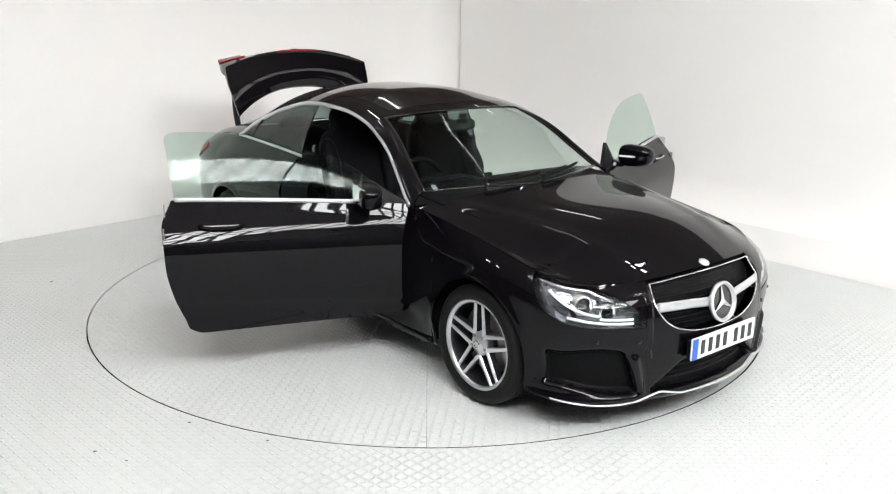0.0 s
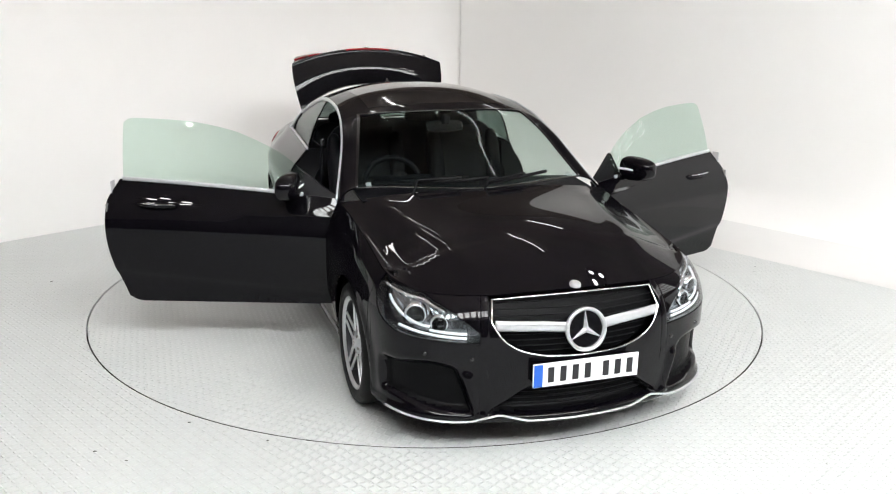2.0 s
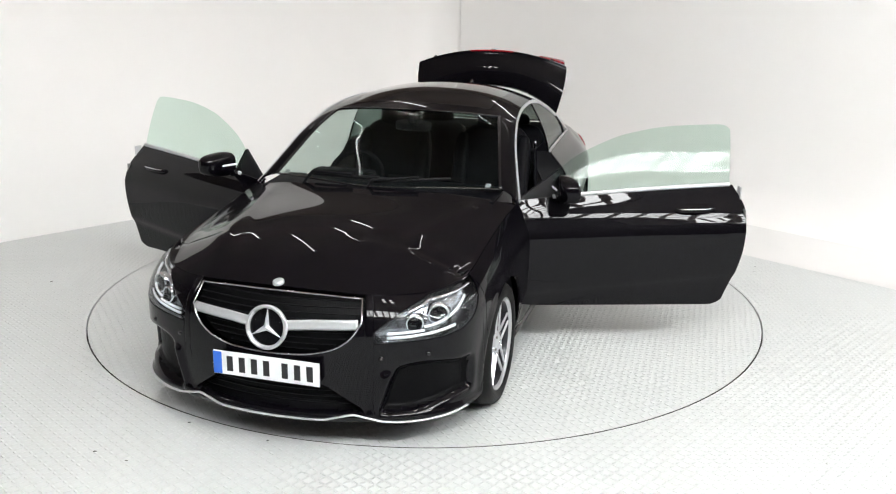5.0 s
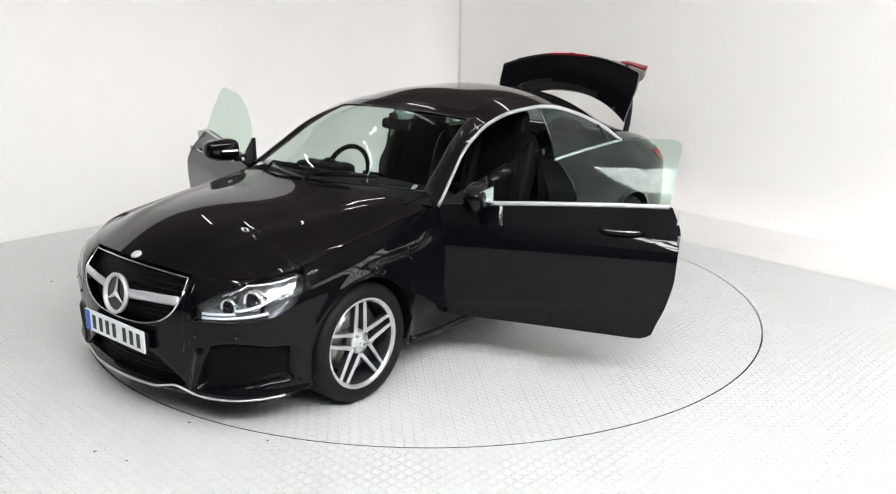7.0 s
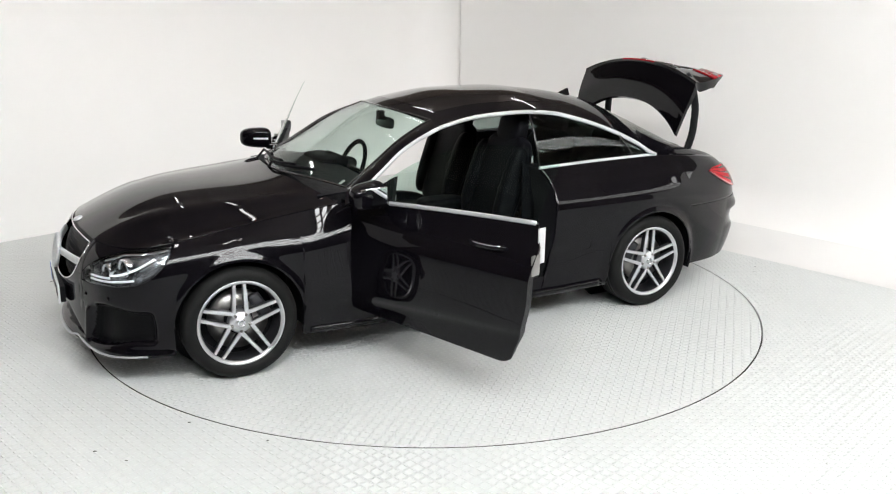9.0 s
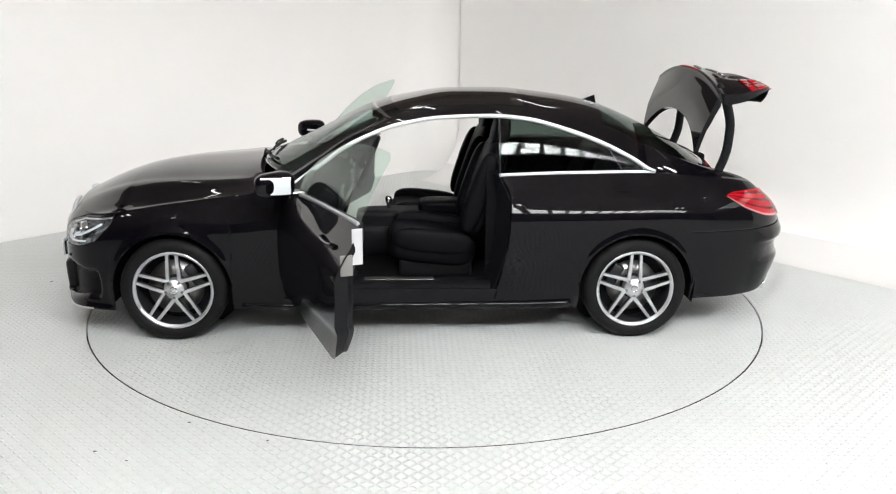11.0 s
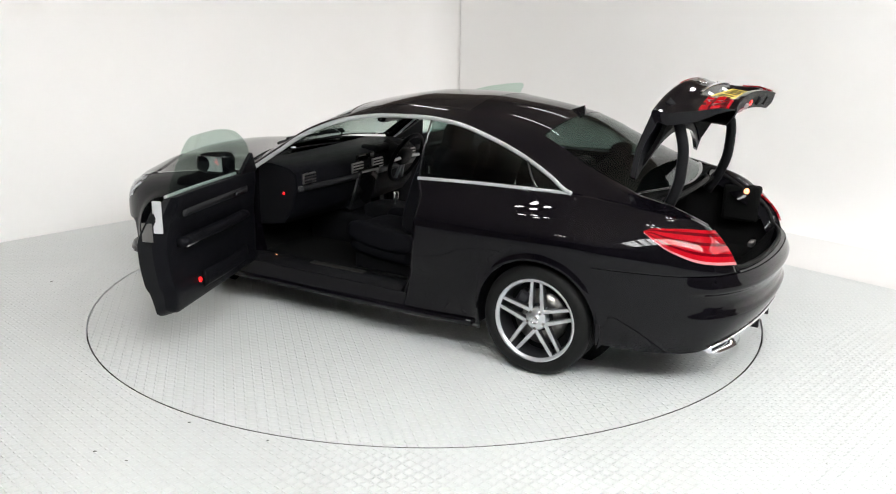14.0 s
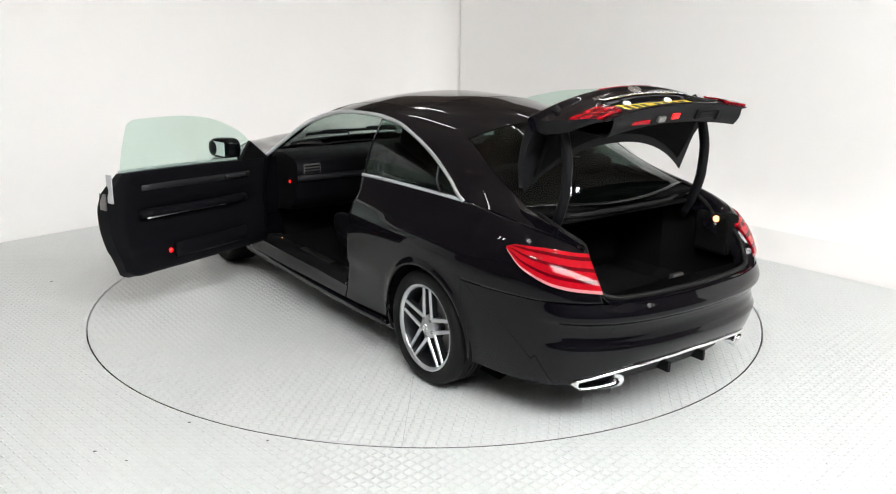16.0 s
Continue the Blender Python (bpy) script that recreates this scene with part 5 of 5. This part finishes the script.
def build_cabin(car):
    box("cabin_floor", (2.4, 1.36, 0.04), (-0.25, 0, 0.285), CARPET, car, bevel=0.01)
    box("bulkhead", (0.04, 1.5, 0.62), (0.82, 0, 0.60), CARPET, car, bevel=0.01)
    box("tunnel", (1.7, 0.26, 0.24), (-0.05, 0, 0.40), PLASTIC, car, "centre tunnel", 0.05, seg=3, smooth=True)
    # dashboard profile extruded across
    prof = [(0.86, 0.915), (0.60, 0.935), (0.46, 0.915), (0.405, 0.88), (0.40, 0.80), (0.425, 0.74), (0.44, 0.66), (0.52, 0.56), (0.78, 0.52)]
    G = [[(x - 0.05 * (1 - (y / 0.72) ** 2) + 0.02, y, z) for x, z in prof] for y in np.linspace(-0.70, 0.70, 30)]
    dash = sheet("dashboard", G, LEATHER, car, "black soft dashboard", thick=0.02)
    for sy in (1, -1):
        V = [(x + 0.02, sy * 0.702, z) for x, z in prof]
        link_mesh("dash_end", V, [tuple(range(len(V)))], PLASTIC, dash)
    strip = [(0.382 - 0.05 * (1 - (y / 0.72) ** 2) + 0.02, y, 0.795) for y in np.linspace(-0.70, 0.70, 30)]
    sweep("dash_strip", strip, 0.006, 0.020, TRIM, dash, "dark satin dashboard strip")
    for y in (0.60, 0.12, -0.12, -0.60):
        xx = 0.395 - 0.05 * (1 - (y / 0.72) ** 2) + 0.012
        v = box("air_vent", (0.02, 0.13, 0.07), (xx, y, 0.855), STEEL, dash, "steel framed air vent", 0.008)
        for k in range(3):
            box("vent_slat", (0.024, 0.115, 0.010), (xx - 0.002, y, 0.836 + 0.02 * k), PLASTIC, v, bevel=0.002)
    lathe("end_lamp", [(0.0, 0.007), (0.008, 0.005), (0.010, 0.0)], RED_GLOW, dash, "small red lamp on the dashboard end", seg=12, at=(0.52, 0.705, 0.755))
    box("console_panel", (0.14, 0.25, 0.32), (0.44, 0, 0.70), GLOSS, dash, "glossy black centre stack", 0.02, (0, -18, 0))
    box("screen", (0.02, 0.20, 0.10), (0.385, 0, 0.885), GLOSS, dash, "dark display", 0.008, (0, -12, 0))
    for k in range(2):
        box("button_row", (0.012, 0.19, 0.024), (0.375 + 0.016 * k, 0, 0.765 - 0.055 * k), TRIM, dash, "dark button row", 0.004, (0, -18, 0))
    cushion("centre_console", (0.72, 0.22, 0.16), (-0.02, 0, 0.53), PLASTIC, car, "dark centre console", 6)
    cushion("console_armrest", (0.34, 0.20, 0.10), (-0.25, 0, 0.63), LEATHER, car, "leather centre armrest", 4)
    lathe("gear_knob", [(0.0, 0.035), (0.02, 0.03), (0.024, 0.01), (0.015, -0.03), (0.01, -0.08)], CHROME, car, seg=16, axis="z", at=(0.12, 0, 0.66))
    # steering wheel on the right-hand side
    c = Vector((0.27, -0.36, 0.865))
    R = Matrix.Rotation(radians(-24), 3, "Y")
    pts = [R @ Vector((0, 0.185 * math.cos(a), 0.185 * math.sin(a))) + c for a in np.linspace(0, 2 * math.pi, 49)[:-1]]
    wheel = sweep("steering_wheel", pts, 0.015, 0.017, LEATHER, car, "black leather steering wheel", closed=True)
    cushion("airbag_cover", (0.07, 0.15, 0.13), tuple(c + R @ Vector((0.02, 0, 0))), PLASTIC, wheel, power=3.2, turn=(0, -24, 0), n=8)
    for a in (0.0, math.pi, -math.pi / 2 - 0.22, -math.pi / 2 + 0.22):
        sp = [R @ Vector((0.015 * (1 - t), 0.17 * t * math.cos(a), 0.17 * t * math.sin(a))) + c for t in np.linspace(0.3, 1, 6)]
        sweep("spoke", sp, 0.012, 0.012, SILVER, wheel, "silver spoke")
    sweep("column", [c + R @ Vector((0.02, 0, 0)), c + R @ Vector((0.2, 0, 0))], 0.05, 0.05, PLASTIC, car)
    box("instrument_hood", (0.16, 0.40, 0.07), (0.47, -0.36, 0.93), LEATHER, dash, bevel=0.03, seg=3, smooth=True)
    # seats
    for sy in (1, -1):
        seat = cushion("front_seat", (0.56, 0.52, 0.19), (-0.16, sy * 0.36, 0.47), LEATHER, car, "black leather front seat", 4.5, (0, -6, 0), n=12)
        for b in (1, -1):
            cushion("seat_bolster", (0.50, 0.10, 0.16), (-0.16, sy * 0.36 + b * 0.225, 0.535), LEATHER, seat, power=3, turn=(0, -6, 0), n=8)
            cushion("back_bolster", (0.13, 0.11, 0.52), (-0.445, sy * 0.36 + b * 0.215, 0.84), LEATHER, seat, power=3, turn=(0, -18, 0), n=8)
        cushion("backrest", (0.14, 0.50, 0.64), (-0.49, sy * 0.36, 0.84), LEATHER, seat, power=4, turn=(0, -18, 0), n=12)
        cushion("headrest", (0.11, 0.27, 0.24), (-0.585, sy * 0.36, 1.17), LEATHER, seat, power=3.5, turn=(0, -12, 0), n=8)
        box("seat_base", (0.46, 0.44, 0.12), (-0.18, sy * 0.36, 0.36), PLASTIC, seat, bevel=0.02)
        box("belt_anchor", (0.02, 0.03, 0.05), (-0.56, sy * 0.64, 1.02), CHROME, car, "bright seat belt guide", 0.006)
        rs = cushion("rear_seat", (0.46, 0.54, 0.18), (-1.02, sy * 0.31, 0.50), LEATHER, car, "black leather rear seat", 4, (0, -8, 0), n=10)
        cushion("backrest", (0.16, 0.54, 0.58), (-1.27, sy * 0.31, 0.78), LEATHER, rs, power=4, turn=(0, -24, 0), n=10)
        cushion("headrest", (0.10, 0.26, 0.13), (-1.38, sy * 0.31, 1.07), LEATHER, rs, power=3, turn=(0, -15, 0), n=8)
    box("parcel_shelf", (0.52, 1.24, 0.03), (-1.64, 0, 0.985), CARPET, car, bevel=0.01)


def build_wheel(car, wx, sy):
    """Silver alloy wheel with five twin spokes, tyre, brake disc and caliper; sy: side of the car."""
    yo = 0.872
    at = np.array([wx, sy * yo, WHEEL_Z])
    rr = 0.226
    prof = [(rr + 0.012, 0.002), (rr + 0.010, 0.008), (rr + 0.002, 0.006), (rr - 0.010, -0.006), (rr - 0.014, -0.03), (rr - 0.02, -0.10), (rr - 0.012, -0.19), (rr + 0.01, -0.20)]
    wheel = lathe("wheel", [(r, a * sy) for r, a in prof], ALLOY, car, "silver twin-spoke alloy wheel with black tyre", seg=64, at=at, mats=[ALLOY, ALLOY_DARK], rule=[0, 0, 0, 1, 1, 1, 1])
    tp = [(rr + 0.008, 0.004), (rr + 0.02, 0.014), (rr + 0.045, 0.020), (rr + 0.066, 0.014), (rr + 0.079, 0.0), (rr + 0.085, -0.014), (WHEEL_R - 0.001, -0.03)]
    for k in range(5):
        a = -0.034 - 0.030 * k
        tp += [(WHEEL_R, a), (WHEEL_R, a - 0.022), (WHEEL_R - 0.006, a - 0.024), (WHEEL_R - 0.006, a - 0.028)]
    tp += [(WHEEL_R, -0.186), (rr + 0.075, -0.205), (rr + 0.04, -0.215), (rr + 0.008, -0.20)]
    lathe("tyre", [(r, a * sy) for r, a in tp], RUBBER, wheel, "black road tyre", seg=72, at=at)
    for k in range(5):
        for h in (-1, 1):
            V = []
            for t in np.linspace(0, 1, 9):
                r = lerp(0.034, rr - 0.004, t)
                off = h * lerp(0.036, 0.0265, t)
                wd = lerp(0.0125, 0.0095, t)
                yy = -0.016 + 0.010 * t ** 0.7
                for dx, dy in ((-wd, -0.006), (-wd * 0.75, 0.0), (wd * 0.75, 0.0), (wd, -0.006), (wd * 0.8, -0.04), (-wd * 0.8, -0.04)):
                    ca, sa = math.cos(2 * math.pi * k / 5 + math.pi / 2), math.sin(2 * math.pi * k / 5 + math.pi / 2)
                    x, z = r * ca - (off + dx) * sa, r * sa + (off + dx) * ca
                    V.append((at[0] + x, at[1] + sy * (yy + dy), at[2] + z))
            fc = grid_faces(9, 6, wrap_v=True)
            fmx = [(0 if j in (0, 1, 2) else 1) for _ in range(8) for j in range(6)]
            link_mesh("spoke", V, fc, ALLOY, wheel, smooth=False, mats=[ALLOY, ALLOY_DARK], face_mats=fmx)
        a = 2 * math.pi * (k + 0.5) / 5 + math.pi / 2
        lathe("wheel_bolt", [(0.0, 0.004), (0.008, 0.003), (0.010, -0.02)], STEEL, wheel, seg=8, at=(at[0] + 0.050 * math.cos(a), at[1] - sy * 0.010, at[2] + 0.050 * math.sin(a)), turn=Matrix.Rotation(0 if sy > 0 else math.pi, 3, "Z"))
    hub = [(0.0, 0.0), (0.030, -0.001), (0.033, -0.006), (0.035, -0.007), (0.052, -0.012), (0.063, -0.024), (0.066, -0.06)]
    lathe("centre_cap", [(r, a * sy) for r, a in hub], ALLOY, wheel, "silver hub with round cap", seg=40, at=at)
    lathe("cap_ring", [(0.018 + 0.004 * math.cos(t), sy * (0.001 + 0.003 * math.sin(t))) for t in np.linspace(0, 2 * math.pi, 8)], CHROME, wheel, seg=24, at=at)
    front = wx > 0
    rd = 0.165 if front else 0.155
    lathe("brake_disc", [(0.07, -0.075 * sy), (rd, -0.075 * sy), (rd, -0.100 * sy), (0.07, -0.100 * sy)], STEEL, wheel, "steel brake disc", seg=48, at=at)
    lathe("disc_bell", [(0.0, -0.055 * sy), (0.075, -0.055 * sy), (0.08, -0.10 * sy)], ALLOY_DARK, wheel, seg=32, at=at)
    ca = 2.6 if front else 0.5
    box("caliper", (0.07, 0.07, 0.15), (at[0] + 0.135 * math.cos(ca), at[1] - sy * 0.088, at[2] + 0.135 * math.sin(ca)), ALLOY_DARK, wheel, "grey brake caliper", 0.015, (0, -math.degrees(ca), 0))
    lathe("wheel_back", [(0.0, -0.12 * sy), (rr - 0.01, -0.12 * sy)], PLASTIC, wheel, seg=32, at=at)


# ---- build ----
build_setting()
turntable = build_turntable()
build_specks()
build_lights()
car = build_car()


def motions():
    rows = [(t, pose(CAR_AHEAD * math.cos(radians(a)), CAR_AHEAD * math.sin(radians(a)), 0, 0, 0, a)) for t, a in TURN]
    walk(car, rows)
    walk(turntable, [(t, pose(0, 0, 0, 0, 0, a)) for t, a in TURN])


motions()
